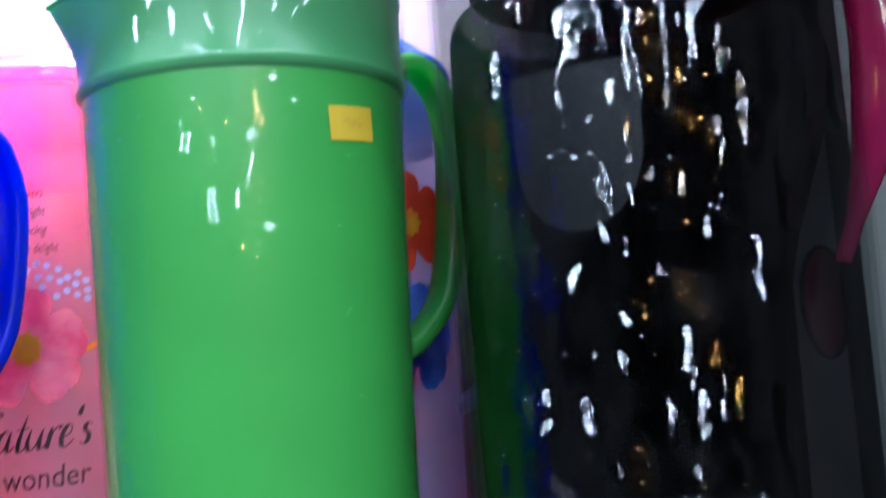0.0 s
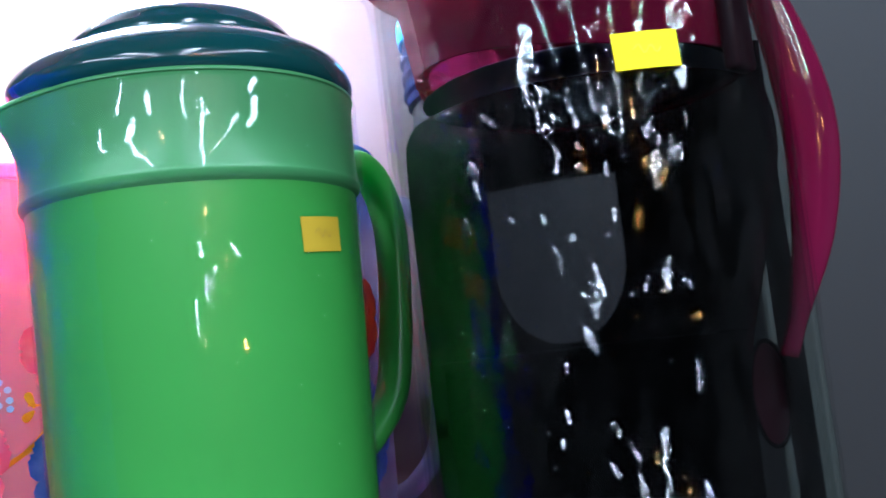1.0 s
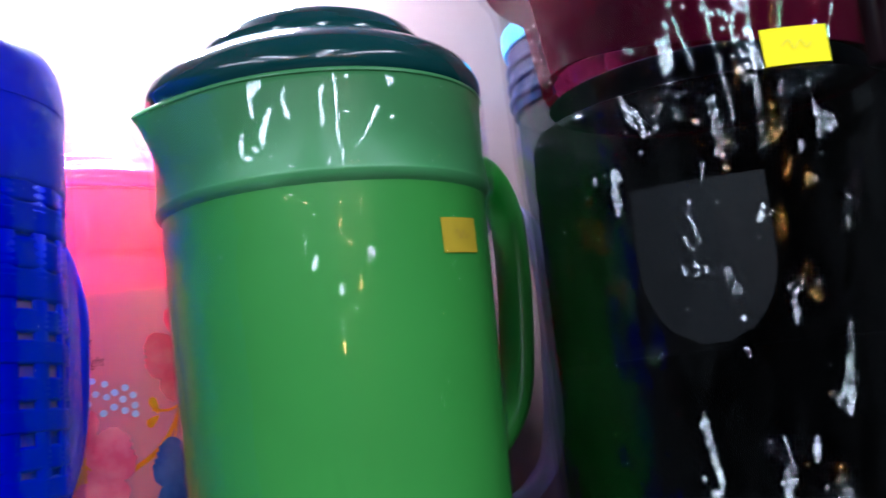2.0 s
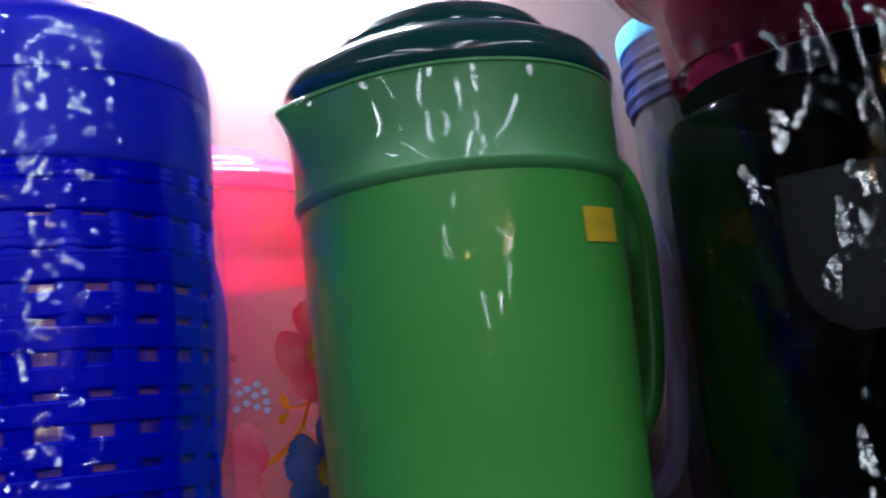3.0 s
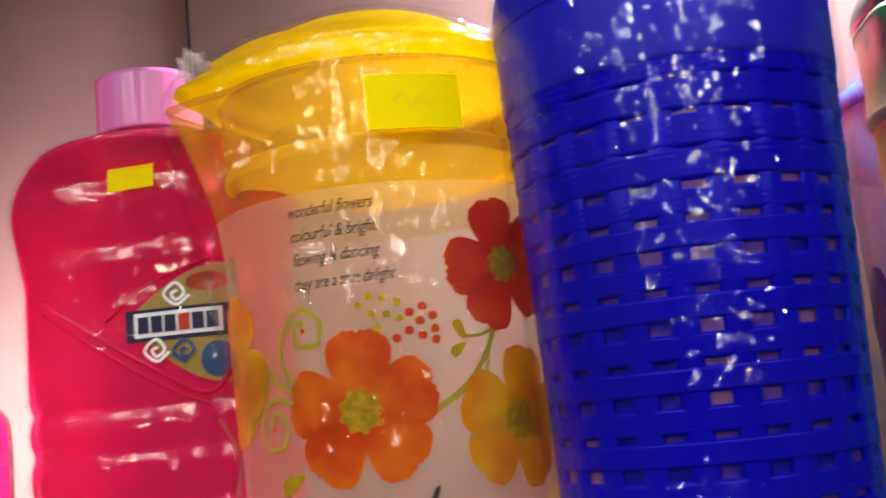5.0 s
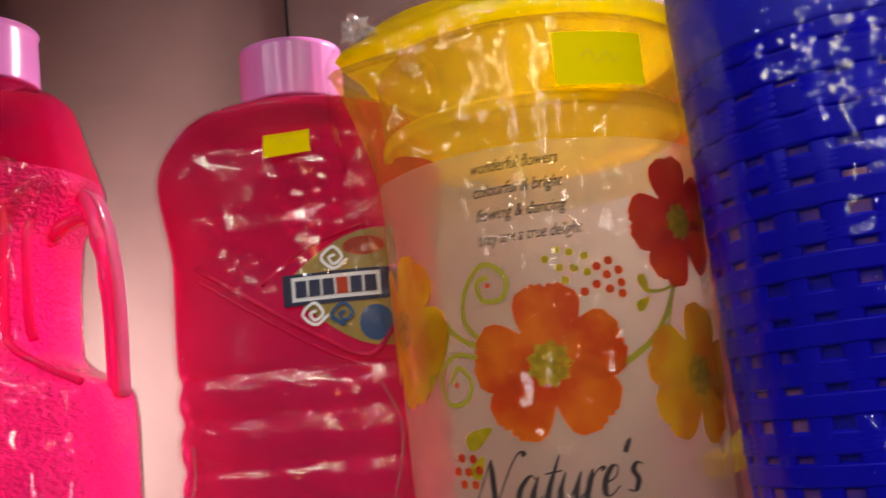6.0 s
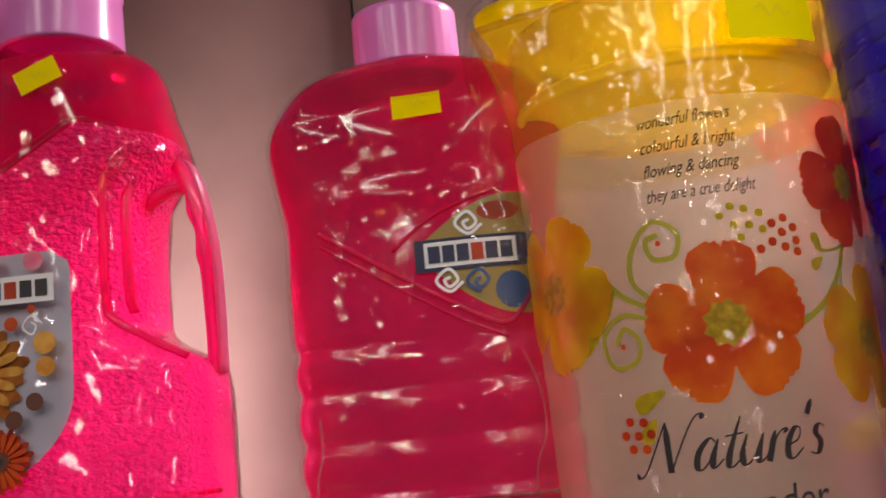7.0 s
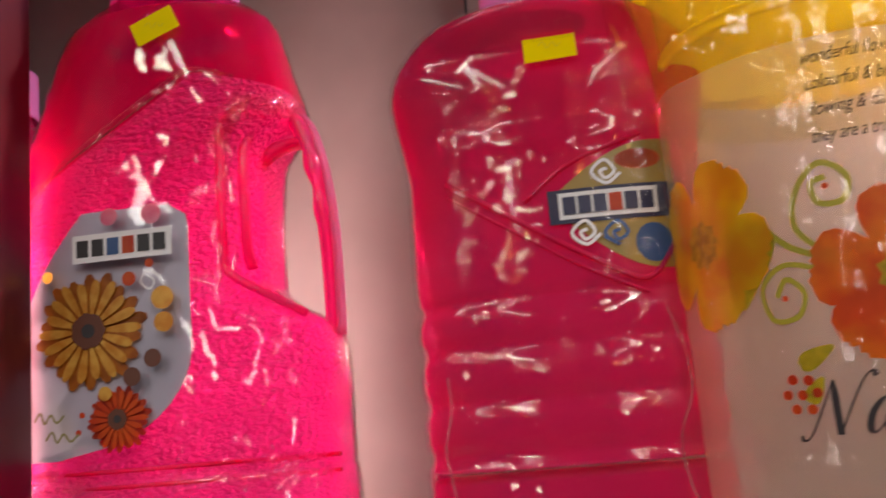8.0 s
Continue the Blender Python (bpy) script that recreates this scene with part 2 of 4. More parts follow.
for lit, colour, strength in (("tube_glow", (0.95, 0.98, 1.0), 12), ("warm_glow", (1.0, 0.42, 0.10), 160)):
    m, nodes, links = material(lit)
    nodes.remove(nodes["Principled BSDF"])
    em = nodes.new("ShaderNodeEmission")
    em.inputs["Color"].default_value, em.inputs["Strength"].default_value = (*colour, 1), strength
    links.new(em.outputs[0], nodes["Material Output"].inputs["Surface"])
    M[lit] = m

# ---- building helpers ----


def mesh_of(name, bm, mat, smooth=True):
    me = bpy.data.meshes.new(name)
    bm.normal_update()
    bm.to_mesh(me)
    bm.free()
    me.materials.append(M[mat])
    if smooth:
        me.polygons.foreach_set("use_smooth", [True] * len(me.polygons))
    return me


def part(name, bm, mat, parent, label="", smooth=True):
    ob = new(name, mesh_of(name, bm, mat, smooth))
    ob.parent = parent
    if label:
        tagged(ob, label)
    return ob


def thing(name, label, category, x, y, z=0.0, turn=0.0, group=""):
    ob = new(name)
    ob.empty_display_size = 0.02
    ob.matrix_basis = pose(x, y, z, 0, 0, turn)
    return tagged(ob, label, category, group)


def box(x0, x1, y0, y1, z0, z1, bevel=0.0, bm=None):
    own = bm is None
    b = bmesh.new()
    bmesh.ops.create_cube(b, size=1)
    for v in b.verts:
        v.co = Vector(((x0 + x1) / 2 + v.co.x * (x1 - x0), (y0 + y1) / 2 + v.co.y * (y1 - y0), (z0 + z1) / 2 + v.co.z * (z1 - z0)))
    if bevel:
        bmesh.ops.bevel(b, geom=list(b.edges), offset=bevel, segments=2, affect="EDGES", profile=0.5)
    if own:
        return b
    me = bpy.data.meshes.new("tmp")
    b.to_mesh(me)
    b.free()
    bm.from_mesh(me)
    bpy.data.meshes.remove(me)
    return bm


def structure(name, bm, mat, label, smooth=False):
    ob = new(name, mesh_of(name, bm, mat, smooth))
    return tagged(ob, label, name.split("_")[0], kind="structure")


def spline(points, n):
    """Catmull-Rom through points, n steps a span."""
    p = [Vector(q) for q in points]
    p = [2 * p[0] - p[1]] + p + [2 * p[-1] - p[-2]]
    out = []
    for i in range(1, len(p) - 2):
        a, b, c, d = p[i - 1:i + 3]
        for k in range(n):
            t = k / n
            out.append(0.5 * ((2 * b) + (c - a) * t + (2 * a - 5 * b + 4 * c - d) * t * t + (3 * b - a - 3 * c + d) * t ** 3))
    out.append(p[-2])
    return out


def lathe(profile, segs=64, shape=None, close=False, start=0.0, end=2 * math.pi):
    """Turn a profile of (r, z) round z; shape(angle, r, z) may give another place. Angle 0 looks to -y, positive to +x."""
    bm = bmesh.new()
    full = end - start > 6.28
    count = segs if full else segs + 1
    rows = []
    for r, z in profile:
        row = []
        for k in range(count):
            a = start + (end - start) * k / segs
            at = shape(a, r, z) if shape else (r * math.sin(a), -r * math.cos(a), z)
            row.append(bm.verts.new(at))
        rows.append(row)
    for lo, hi in zip(rows, rows[1:]):
        for k in range(segs):
            bm.faces.new((lo[k], lo[(k + 1) % count], hi[(k + 1) % count], hi[k]))
    if close:
        if profile[0][0] > 0.0005:
            bm.faces.new(list(reversed(rows[0])))
        if profile[-1][0] > 0.0005:
            bm.faces.new(rows[-1])
    return bm


def rounded(profile, n=4):
    return [(max(0.0002, v.x), v.y) for v in spline([(r, z, 0) for r, z in profile], n)]


def sweep(path, wide, deep, n=10, up=(0, 1, 0), bm=None):
    """A rounded strap along a path; wide and deep may be functions of the share of the way."""
    bm = bm or bmesh.new()
    rings = []
    for i, p in enumerate(path):
        t = i / (len(path) - 1)
        d = (path[min(i + 1, len(path) - 1)] - path[max(i - 1, 0)]).normalized()
        side = Vector(up)
        out = d.cross(side).normalized()
        w, h = (wide(t) if callable(wide) else wide), (deep(t) if callable(deep) else deep)
        ring = []
        for k in range(n):
            a = 2 * math.pi * k / n
            c, s = math.cos(a), math.sin(a)
            ring.append(bm.verts.new(p + side * (w / 2 * math.copysign(abs(c) ** 0.7, c)) + out * (h / 2 * math.copysign(abs(s) ** 0.7, s))))
        rings.append(ring)
    for a, b in zip(rings, rings[1:]):
        for k in range(n):
            bm.faces.new((a[k], a[(k + 1) % n], b[(k + 1) % n], b[k]))
    bm.faces.new(list(reversed(rings[0])))
    bm.faces.new(rings[-1])
    return bm


# flat drawings (u, v) that are laid on a curved skin
def blob(bm, cu, cv, ru, rv, turn=0.0, n=18, rings=3, wave=0.0, waves=5, phase=0.0):
    c, s = math.cos(turn), math.sin(turn)
    centre = bm.verts.new((cu, cv, 0))
    last = None
    for q in range(1, rings + 1):
        row = []
        for k in range(n):
            a = 2 * math.pi * k / n
            g = q / rings * (1 + wave * math.cos(waves * a + phase))
            x, y = ru * g * math.cos(a), rv * g * math.sin(a)
            row.append(bm.verts.new((cu + x * c - y * s, cv + x * s + y * c, 0)))
        for k in range(n):
            j = (k + 1) % n
            bm.faces.new((centre, row[k], row[j]) if last is None else (last[k], row[k], row[j], last[j]))
        last = row


def petal(bm, cu, cv, length, width, turn, notch=0.12):
    """A petal from (cu, cv) outwards, with a slightly ruffled end."""
    c, s = math.cos(turn), math.sin(turn)
    rows = []
    for i in range(9):
        t = i / 8
        w = width / 2 * (0.22 + 0.78 * math.sin(min(1, t * 1.28) * math.pi / 2)) * (1 if t < 0.75 else math.sqrt(max(0.0, 1 - ((t - 0.75) / 0.27) ** 2)))
        row = []
        for k in range(7):
            e = k / 3 - 1
            x = length * t * (1 - notch * 0.5 * (1 - e * e) * t * (0.5 + 0.5 * math.cos(e * 9)))
            row.append(bm.verts.new((cu + x * c - e * w * s, cv + x * s + e * w * c, 0)))
        rows.append(row)
    for a, b in zip(rows, rows[1:]):
        for k in range(6):
            bm.faces.new((a[k], b[k], b[k + 1], a[k + 1]))


def stroke(bm, points, width, n=8, taper=0.0):
    pts = spline([(u, v, 0) for u, v in points], n)
    last = None
    for i, p in enumerate(pts):
        d = (pts[min(i + 1, len(pts) - 1)] - pts[max(i - 1, 0)]).normalized()
        o = Vector((-d.y, d.x, 0)) * width / 2 * (1 - taper * i / len(pts))
        pair = (bm.verts.new(p - o), bm.verts.new(p + o))
        if last:
            bm.faces.new((last[0], pair[0], pair[1], last[1]))
        last = pair


def rect(bm, u0, v0, u1, v1, turn=0.0, nu=6, nv=2):
    c, s = math.cos(turn), math.sin(turn)
    cu, cv = (u0 + u1) / 2, (v0 + v1) / 2
    rows = []
    for j in range(nv + 1):
        row = []
        for i in range(nu + 1):
            x, y = u0 + (u1 - u0) * i / nu - cu, v0 + (v1 - v0) * j / nv - cv
            row.append(bm.verts.new((cu + x * c - y * s, cv + x * s + y * c, 0)))
        rows.append(row)
    for a, b in zip(rows, rows[1:]):
        for k in range(nu):
            bm.faces.new((a[k], a[k + 1], b[k + 1], b[k]))


def lettering(text, u, v, height, width, shear=0.0, turn=0.0):
    """Words in the built-in font, fitted to a width, as a flat bmesh."""
    cu = bpy.data.curves.new("words", "FONT")
    cu.body, cu.size, cu.shear, cu.resolution_u = text, height * 1.4, shear, 3
    tmp = new("words", cu)
    dg = bpy.context.evaluated_depsgraph_get()
    me = bpy.data.meshes.new_from_object(tmp.evaluated_get(dg))
    bm = bmesh.new()
    bm.from_mesh(me)
    bpy.data.objects.remove(tmp)
    bpy.data.meshes.remove(me)
    bpy.data.curves.remove(cu)
    xs = [q.co.x for q in bm.verts]
    k = width / (max(xs) - min(xs))
    c, s = math.cos(turn), math.sin(turn)
    for q in bm.verts:
        x, y = (q.co.x - min(xs)) * k, q.co.y
        q.co = (u + x * c - y * s, v + x * s + y * c, 0)
    return bm


LETTERS = {
    "N": (1.75, [[(-0.35, 0.12), (-0.22, -0.06), (0.02, 0.12), (0.34, 1.0), (0.56, 1.72)], [(0.56, 1.72), (0.74, 0.9), (0.95, 0.02)], [(0.95, 0.02), (1.22, 0.9), (1.50, 1.62), (1.74, 1.86), (1.90, 1.70)]]),
    "a": (0.95, [[(0.64, 0.86), (0.42, 1.0), (0.12, 0.62), (0.08, 0.15), (0.28, 0.0), (0.56, 0.38), (0.72, 0.95)], [(0.72, 0.95), (0.60, 0.30), (0.70, 0.02), (0.98, 0.28)]]),
    "t": (0.62, [[(0.46, 1.60), (0.22, 0.50), (0.22, 0.05), (0.40, 0.0), (0.66, 0.28)], [(0.02, 1.0), (0.62, 1.05)]]),
    "u": (0.95, [[(0.12, 0.98), (0.02, 0.35), (0.16, 0.0), (0.42, 0.20), (0.68, 0.95)], [(0.68, 0.95), (0.58, 0.30), (0.68, 0.02), (0.96, 0.28)]]),
    "r": (0.60, [[(0.14, 0.98), (0.02, 0.0)], [(0.05, 0.30), (0.25, 0.82), (0.45, 1.0), (0.56, 0.88)]]),
    "e": (0.62, [[(0.10, 0.45), (0.40, 0.60), (0.46, 0.90), (0.26, 1.0), (0.06, 0.60), (0.08, 0.15), (0.30, 0.0), (0.62, 0.30)]]),
    "'": (0.28, [[(0.20, 1.85), (0.06, 1.38)]]),
    "s": (0.55, [[(0.50, 0.90), (0.28, 1.0), (0.16, 0.75), (0.40, 0.40), (0.30, 0.05), (0.02, 0.12)]]),
}


def script(text, u, v, height, slant=0.22, rise=0.035):
    """Words in a slanted pen hand: thick on the way down, thin on the way up."""
    bm = bmesh.new()
    pen = 0.0
    for letter in text:
        advance, strokes = LETTERS[letter]
        for points in strokes:
            pts = spline([((pen + x + y * slant) * height + u, (y + (pen + x) * rise) * height + v, 0) for x, y in points], 6)
            last = None
            for i, p in enumerate(pts):
                d = (pts[min(i + 1, len(pts) - 1)] - pts[max(i - 1, 0)]).normalized()
                heavy = max(0.0, -d.y) ** 1.5
                o = Vector((-d.y, d.x, 0)) * height * (0.030 + 0.085 * heavy * min(1.0, 4 * i / len(pts)))
                pair = (bm.verts.new(p - o), bm.verts.new(p + o))
                if last:
                    bm.faces.new((last[0], pair[0], pair[1], last[1]))
                last = pair
        pen += advance
    return bm


def lay(bm, skin, lift=0.0004):
    """Lay a flat drawing on a skin: skin(u, v, lift) gives the place."""
    for q in bm.verts:
        q.co = skin(q.co.x, q.co.y, lift)
    bmesh.ops.recalc_face_normals(bm, faces=bm.faces)
    return bm


def round_skin(radius, az=0.0):
    def at(u, v, lift):
        r = radius(v) if callable(radius) else radius
        a = az + u / 0.0565
        return Vector(((r + lift) * math.sin(a), -(r + lift) * math.cos(a), v))
    return at


def price_sticker(name, parent, skin, u, v, w, h, turn, lift=0.0006, mat="sticker"):
    bm = bmesh.new()
    rect(bm, u - w / 2, v - h / 2, u + w / 2, v + h / 2, turn)
    ob = part(name, lay(bm, skin, lift), mat, parent, "small plain yellow price sticker")
    marks = bmesh.new()
    stroke(marks, [(u - w * 0.22, v), (u - w * 0.12, v + h * 0.14), (u - w * 0.04, v - h * 0.1), (u + w * 0.06, v + h * 0.12), (u + w * 0.14, v - h * 0.08), (u + w * 0.22, v + h * 0.05)], 0.0003, 4)
    part("price_marks", lay(marks, skin, lift + 0.0003), "sticker_ink" if mat == "sticker" else "label_ochre", ob)
    return ob

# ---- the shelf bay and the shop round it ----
structure("wall_back", box(-1.2, 1.0, 0.224, 0.244, -0.9, 1.5), "wall", "off-white back panel of the shelf, pink bounce and shade in its colour")
seam = structure("trim_seam", box(-0.3675, -0.3660, 0.2220, 0.224, 0.0, 0.43), "dim", "thin dark joint between two back panels")
structure("shelf_board", box(-1.2, 0.2245, -0.10, 0.222, -0.018, 0.0, 0.001), "shelf", "pale laminated shelf board")
structure("shelf_above", box(-1.2, 0.2245, -0.16, 0.222, 0.440, 0.458, 0.001), "shelf", "pale laminated shelf board overhead")
structure("upright_post", box(0.2260, 0.2500, 0.10, 0.222, -0.9, 1.4, 0.002), "steel", "grey painted steel shelf upright")
structure("partition", box(-0.590, -0.5150, 0.0, 0.05, 0.0005, 0.4395, 0.002), "maroon", "dark maroon partition strip on the shelf")
# the neighbouring bay's shade is put into this panel's near-black colour
structure("bay_back", box(0.252, 1.0, 0.17, 0.222, -0.9, 1.4), "dim", "back of the neighbouring bay, its shade painted near-black")
structure("floor", box(-3.2, 3.2, -9.0, 0.5, -1.02, -1.0), "shop_floor", "grey shop floor")
structure("ceiling", box(-3.2, 3.2, -9.0, 0.5, 1.6, 1.62), "shop_wall", "grey shop ceiling")
# the unlit far aisle is painted near-black to keep reflections dark
structure("wall_aisle", box(-3.2, 3.2, -9.02, -9.0, -1.0, 1.6), "dim", "far side of the shop, its dimness painted near-black")
structure("wall_west", box(-3.22, -3.2, -9.0, 0.5, -1.0, 1.6), "shop_wall", "grey shop side wall")
structure("wall_east", box(3.2, 3.22, -9.0, 0.5, -1.0, 1.6), "shop_wall", "grey shop side wall")


def ceiling_tube(x, y, z):
    t = thing("ceiling_light", "white fluorescent tube fitting on the ceiling", "lamp", x, y, 1.57, group="ceiling tubes")
    part("housing", box(-z[0] / 2 - 0.03, z[0] / 2 + 0.03, -z[1] / 2 - 0.03, z[1] / 2 + 0.03, 0.0, 0.03, 0.004), "shelf", t, smooth=False)
    return t


for tx, ty, tw, td in TUBES:
    ceiling_tube(tx, ty, (tw, td))


def warm_bulb(x, y, z):
    t = thing("warm_lamp", "small warm lamp across the aisle", "lamp", x, y, z, group="warm lamps")
    bm = bmesh.new()
    bmesh.ops.create_uvsphere(bm, u_segments=12, v_segments=8, radius=0.027)
    part("bulb", bm, "warm_glow", t)
    part("socket", lathe(rounded([(0.0, 0.055), (0.014, 0.052), (0.016, 0.035), (0.014, 0.022)], 2), 16), "dim", t)
    part("cord", lathe([(0.003, 0.05), (0.003, 1.6 - z)], 8), "dim", t)


for spot in ((0.55, -2.6, 0.75), (0.72, -2.6, 0.60), (0.95, -2.5, 0.95), (0.40, -2.7, 0.45), (1.15, -2.4, 0.55), (-0.9, -2.9, 0.7), (-0.2, -3.0, 0.95)):
    warm_bulb(*spot)


# ---- jugs ----
def spouted(rim_z, low_z, reach, az, width=0.34, drop=0.0):
    """Pull the upper body out to a pouring lip towards az."""
    def at(a, r, z):
        d = (a - az + math.pi) % (2 * math.pi) - math.pi
        t = max(0.0, min(1.0, (z - low_z) / (rim_z - low_z)))
        pull = reach * t ** 1.4 * max(0.0, 1 - abs(d) / (width * (0.5 + 0.9 * t))) ** 1.25
        return ((r + pull) * math.sin(a), -(r + pull) * math.cos(a), z - drop * pull / reach)
    return at


def strap_handle(az, r0, z_top, z_low, out, wide, deep):
    s, c = math.sin(az), -math.cos(az)
    pts = [(r0 - 0.004, z_top - 0.004), (r0 + out * 0.55, z_top), (r0 + out * 0.95, z_top - 0.016), (r0 + out, (z_top + z_low) / 2 + 0.012),
           (r0 + out * 0.78, z_low + 0.026), (r0 + out * 0.30, z_low + 0.007), (r0 - 0.005, z_low)]
    path = spline([(r * s, r * c, z) for r, z in pts], 6)
    return sweep(path, wide, deep, 12, up=(-c, s, 0))


def green_jug():
    t = thing("water_jug", "green plastic water jug with a dark green lid", "jug", 0.0, 0.055)

    def r(z):
        return 0.0549 + 0.026 * (z - 0.15)
    az = math.radians(-62)
    low = rounded([(0.0005, 0.0), (0.044, 0.0), (0.0485, 0.004), (r(0.03), 0.03), (r(0.1), 0.1), (r(0.17), 0.17), (r(0.195), 0.195)], 4)
    part("body", lathe(low, 96), "green", t)
    upper = rounded([(r(0.193), 0.1935), (r(0.195) + 0.0012, 0.1950), (r(0.195) + 0.0019, 0.1970), (r(0.195) + 0.0015, 0.1990), (0.0570, 0.208), (0.0576, 0.2255), (0.0582, 0.2272), (0.0578, 0.2284), (0.0565, 0.2270), (0.0558, 0.205)], 4)
    part("collar", lathe(upper, 128, spouted(0.2275, 0.201, 0.0088, az, 0.28, 0.0030)), "green_top", t, "paler green collar with a pouring lip")
    lid = rounded([(0.0555, 0.2270), (0.0578, 0.2288), (0.0586, 0.2318), (0.0580, 0.2352), (0.0548, 0.2405), (0.0475, 0.2452), (0.0425, 0.2476), (0.0405, 0.2482)], 4)
    lid_ob = part("lid", lathe(lid, 96, spouted(0.2345, 0.2260, 0.0030, az, 0.28, 0.0014)), "green_lid", t, "dark bottle-green domed lid")
    knob = rounded([(0.0408, 0.2474), (0.0404, 0.2502), (0.0392, 0.2522), (0.0360, 0.2560), (0.0312, 0.2584), (0.0215, 0.2598), (0.0005, 0.2602)], 4)
    part("knob", lathe(knob, 64), "green_lid", lid_ob)
    part("handle", strap_handle(math.radians(122), 0.056, 0.214, 0.100, 0.029, 0.016, 0.009), "green", t, "bright green strap handle")
    skin = rounded([(0.0490, 0.006), (r(0.05) + 0.0008, 0.05), (r(0.1) + 0.0008, 0.10), (r(0.15) + 0.0008, 0.15), (r(0.19) + 0.0010, 0.19), (0.0592, 0.198), (0.0590, 0.226)], 11)
    part("plastic_wrap", lathe(skin, 160, film_shape(None, 15.0, 0.0002, (az, 0.0092, 0.224, 0.012))), "film_smooth", t, "clear tight cellophane wrap")
    sk = round_skin(r)
    u = 0.0565 * math.atan2(0.0408, 0.0370)
    price_sticker("price_sticker", t, sk, u, 0.1768, 0.0186, 0.0112, math.radians(3), 0.0004, "dull_sticker")
    return t


def film_shape(radius, seed, amount, spout=None):
    def at(a, r, z):
        p = Vector((3.2 * math.sin(a), 3.2 * math.cos(a), z * 55 + seed))
        q = Vector((9 * math.sin(a), 9 * math.cos(a), z * 120 + seed))
        g = r + amount * (noise.noise(p) + 0.6 * noise.noise(q) + 0.5)
        if spout:
            d = (a - spout[0] + math.pi) % (2 * math.pi) - math.pi
            wide = spout[3] if len(spout) > 3 else 0.045
            g += spout[1] * math.exp(-(d / (0.42 if wide > 0.02 else 0.17)) ** 2) * math.exp(-((z - spout[2]) / wide) ** 2)
        return (g * math.sin(a), -g * math.cos(a), z)
    return at


M["film_crisp"] = clear("crumpled_cellophane", (0.9, 0.9, 0.9), 0.05, 1.5, 0.12, (0.9, 0.88, 0.88), bump_scale=500, bump=1.0, distance=0.002)
M["film_smooth"] = clear("smooth_cellophane", (0.97, 0.97, 0.97), 0.03, 1.40, facets=(170, 0.6, 0.16, 0.22), patchy=30, bump_scale=80, bump=1.0, distance=0.0002, detail=0.8, stretch=(1, 1, 0.5))
green_jug()


# drawings on the flowered jugs: (drawing, ink) in metres round and up
def floral_drawings(inks):
    d = []

    def start(ink):
        bm = bmesh.new()
        d.append((bm, ink))
        return bm
    stroke(start("stem"), [(0.020, 0.113), (0.032, 0.120), (0.040, 0.129), (0.0445, 0.1375)], 0.0020)
    stroke(start("stem"), [(0.0445, 0.1375), (0.038, 0.1355), (0.031, 0.1360)], 0.0010)
    stroke(start("stem"), [(0.042, 0.131), (0.040, 0.122), (0.0405, 0.113)], 0.0009)
    stroke(start("stem"), [(-0.020, 0.122), (-0.030, 0.127), (-0.037, 0.134)], 0.0018)
    stroke(start("stem"), [(-0.018, 0.122), (-0.027, 0.131), (-0.0262, 0.141), (-0.0190, 0.1485), (-0.0120, 0.1440), (-0.0135, 0.1375), (-0.0200, 0.1375), (-0.0215, 0.1430), (-0.0175, 0.1445)], 0.0017)
    stroke(start("stem"), [(-0.021, 0.119), (-0.032, 0.122), (-0.0395, 0.1165), (-0.0375, 0.1075), (-0.0300, 0.1075), (-0.0275, 0.1135), (-0.0320, 0.1180), (-0.0355, 0.1135)], 0.0015)
    petal(start("leaf"), 0.0335, 0.1345, 0.007, 0.0035, math.radians(115))
    petal(start("leaf"), 0.0335, 0.1335, 0.006, 0.0035, math.radians(215))
    petal(start("leaf"), -0.022, 0.0985, 0.011, 0.0055, math.radians(205))
    petal(start("leaf"), -0.026, 0.0905, 0.008, 0.005, math.radians(235))
    petal(start("leaf"), -0.048, 0.112, 0.026, 0.017, math.radians(72))
    for k, (u, v) in enumerate(((0.001, 0.1475), (0.005, 0.1445), (0.0085, 0.1490), (0.0045, 0.1500), (0.0095, 0.1440), (0.0130, 0.1475), (0.0065, 0.1405), (0.0135, 0.1425))):
        blob(start("dots"), u, v, 0.0014, 0.0013, n=10, rings=1)
    for u, v in ((0.0165, 0.1440), (0.0205, 0.1455), (0.0235, 0.1425), (0.0195, 0.1412), (0.0240, 0.1385), (0.0160, 0.1385), (0.0200, 0.1368), (0.0240, 0.1352), (0.0120, 0.1365),
                 (-0.0345, 0.0905), (-0.0300, 0.0900), (-0.0365, 0.0865), (-0.0322, 0.0862), (-0.0280, 0.0865), (-0.0345, 0.0825), (-0.0300, 0.0822)):
        blob(start("berry"), u, v, 0.0015, 0.0014, n=10, rings=1)
    for u, v in ((-0.0178, 0.1418), (-0.0330, 0.1128)):
        blob(start("berry"), u, v, 0.0009, 0.0009, n=8, rings=1)
    for at_u, at_v, size, turn, ink, core in ((-0.001, 0.1160, 0.0245, 92, "petal", "core"), (0.0500, 0.1575, 0.0215, 105, "petal_two", "core"),
                                              (0.0520, 0.1090, 0.0230, 80, "petal_three", "core"), (-0.0600, 0.1330, 0.0260, 60, "petal_three", "core")):
        for k in range(5):
            petal(start(ink), at_u, at_v, size, size * 0.86, math.radians(turn + 72 * k + (5 if k % 2 else -4)))
        blob(start(core), at_u, at_v, size * 0.27, size * 0.27, wave=0.12, waves=9)
    return [(bm, inks.get(ink, ink)) for bm, ink in d]


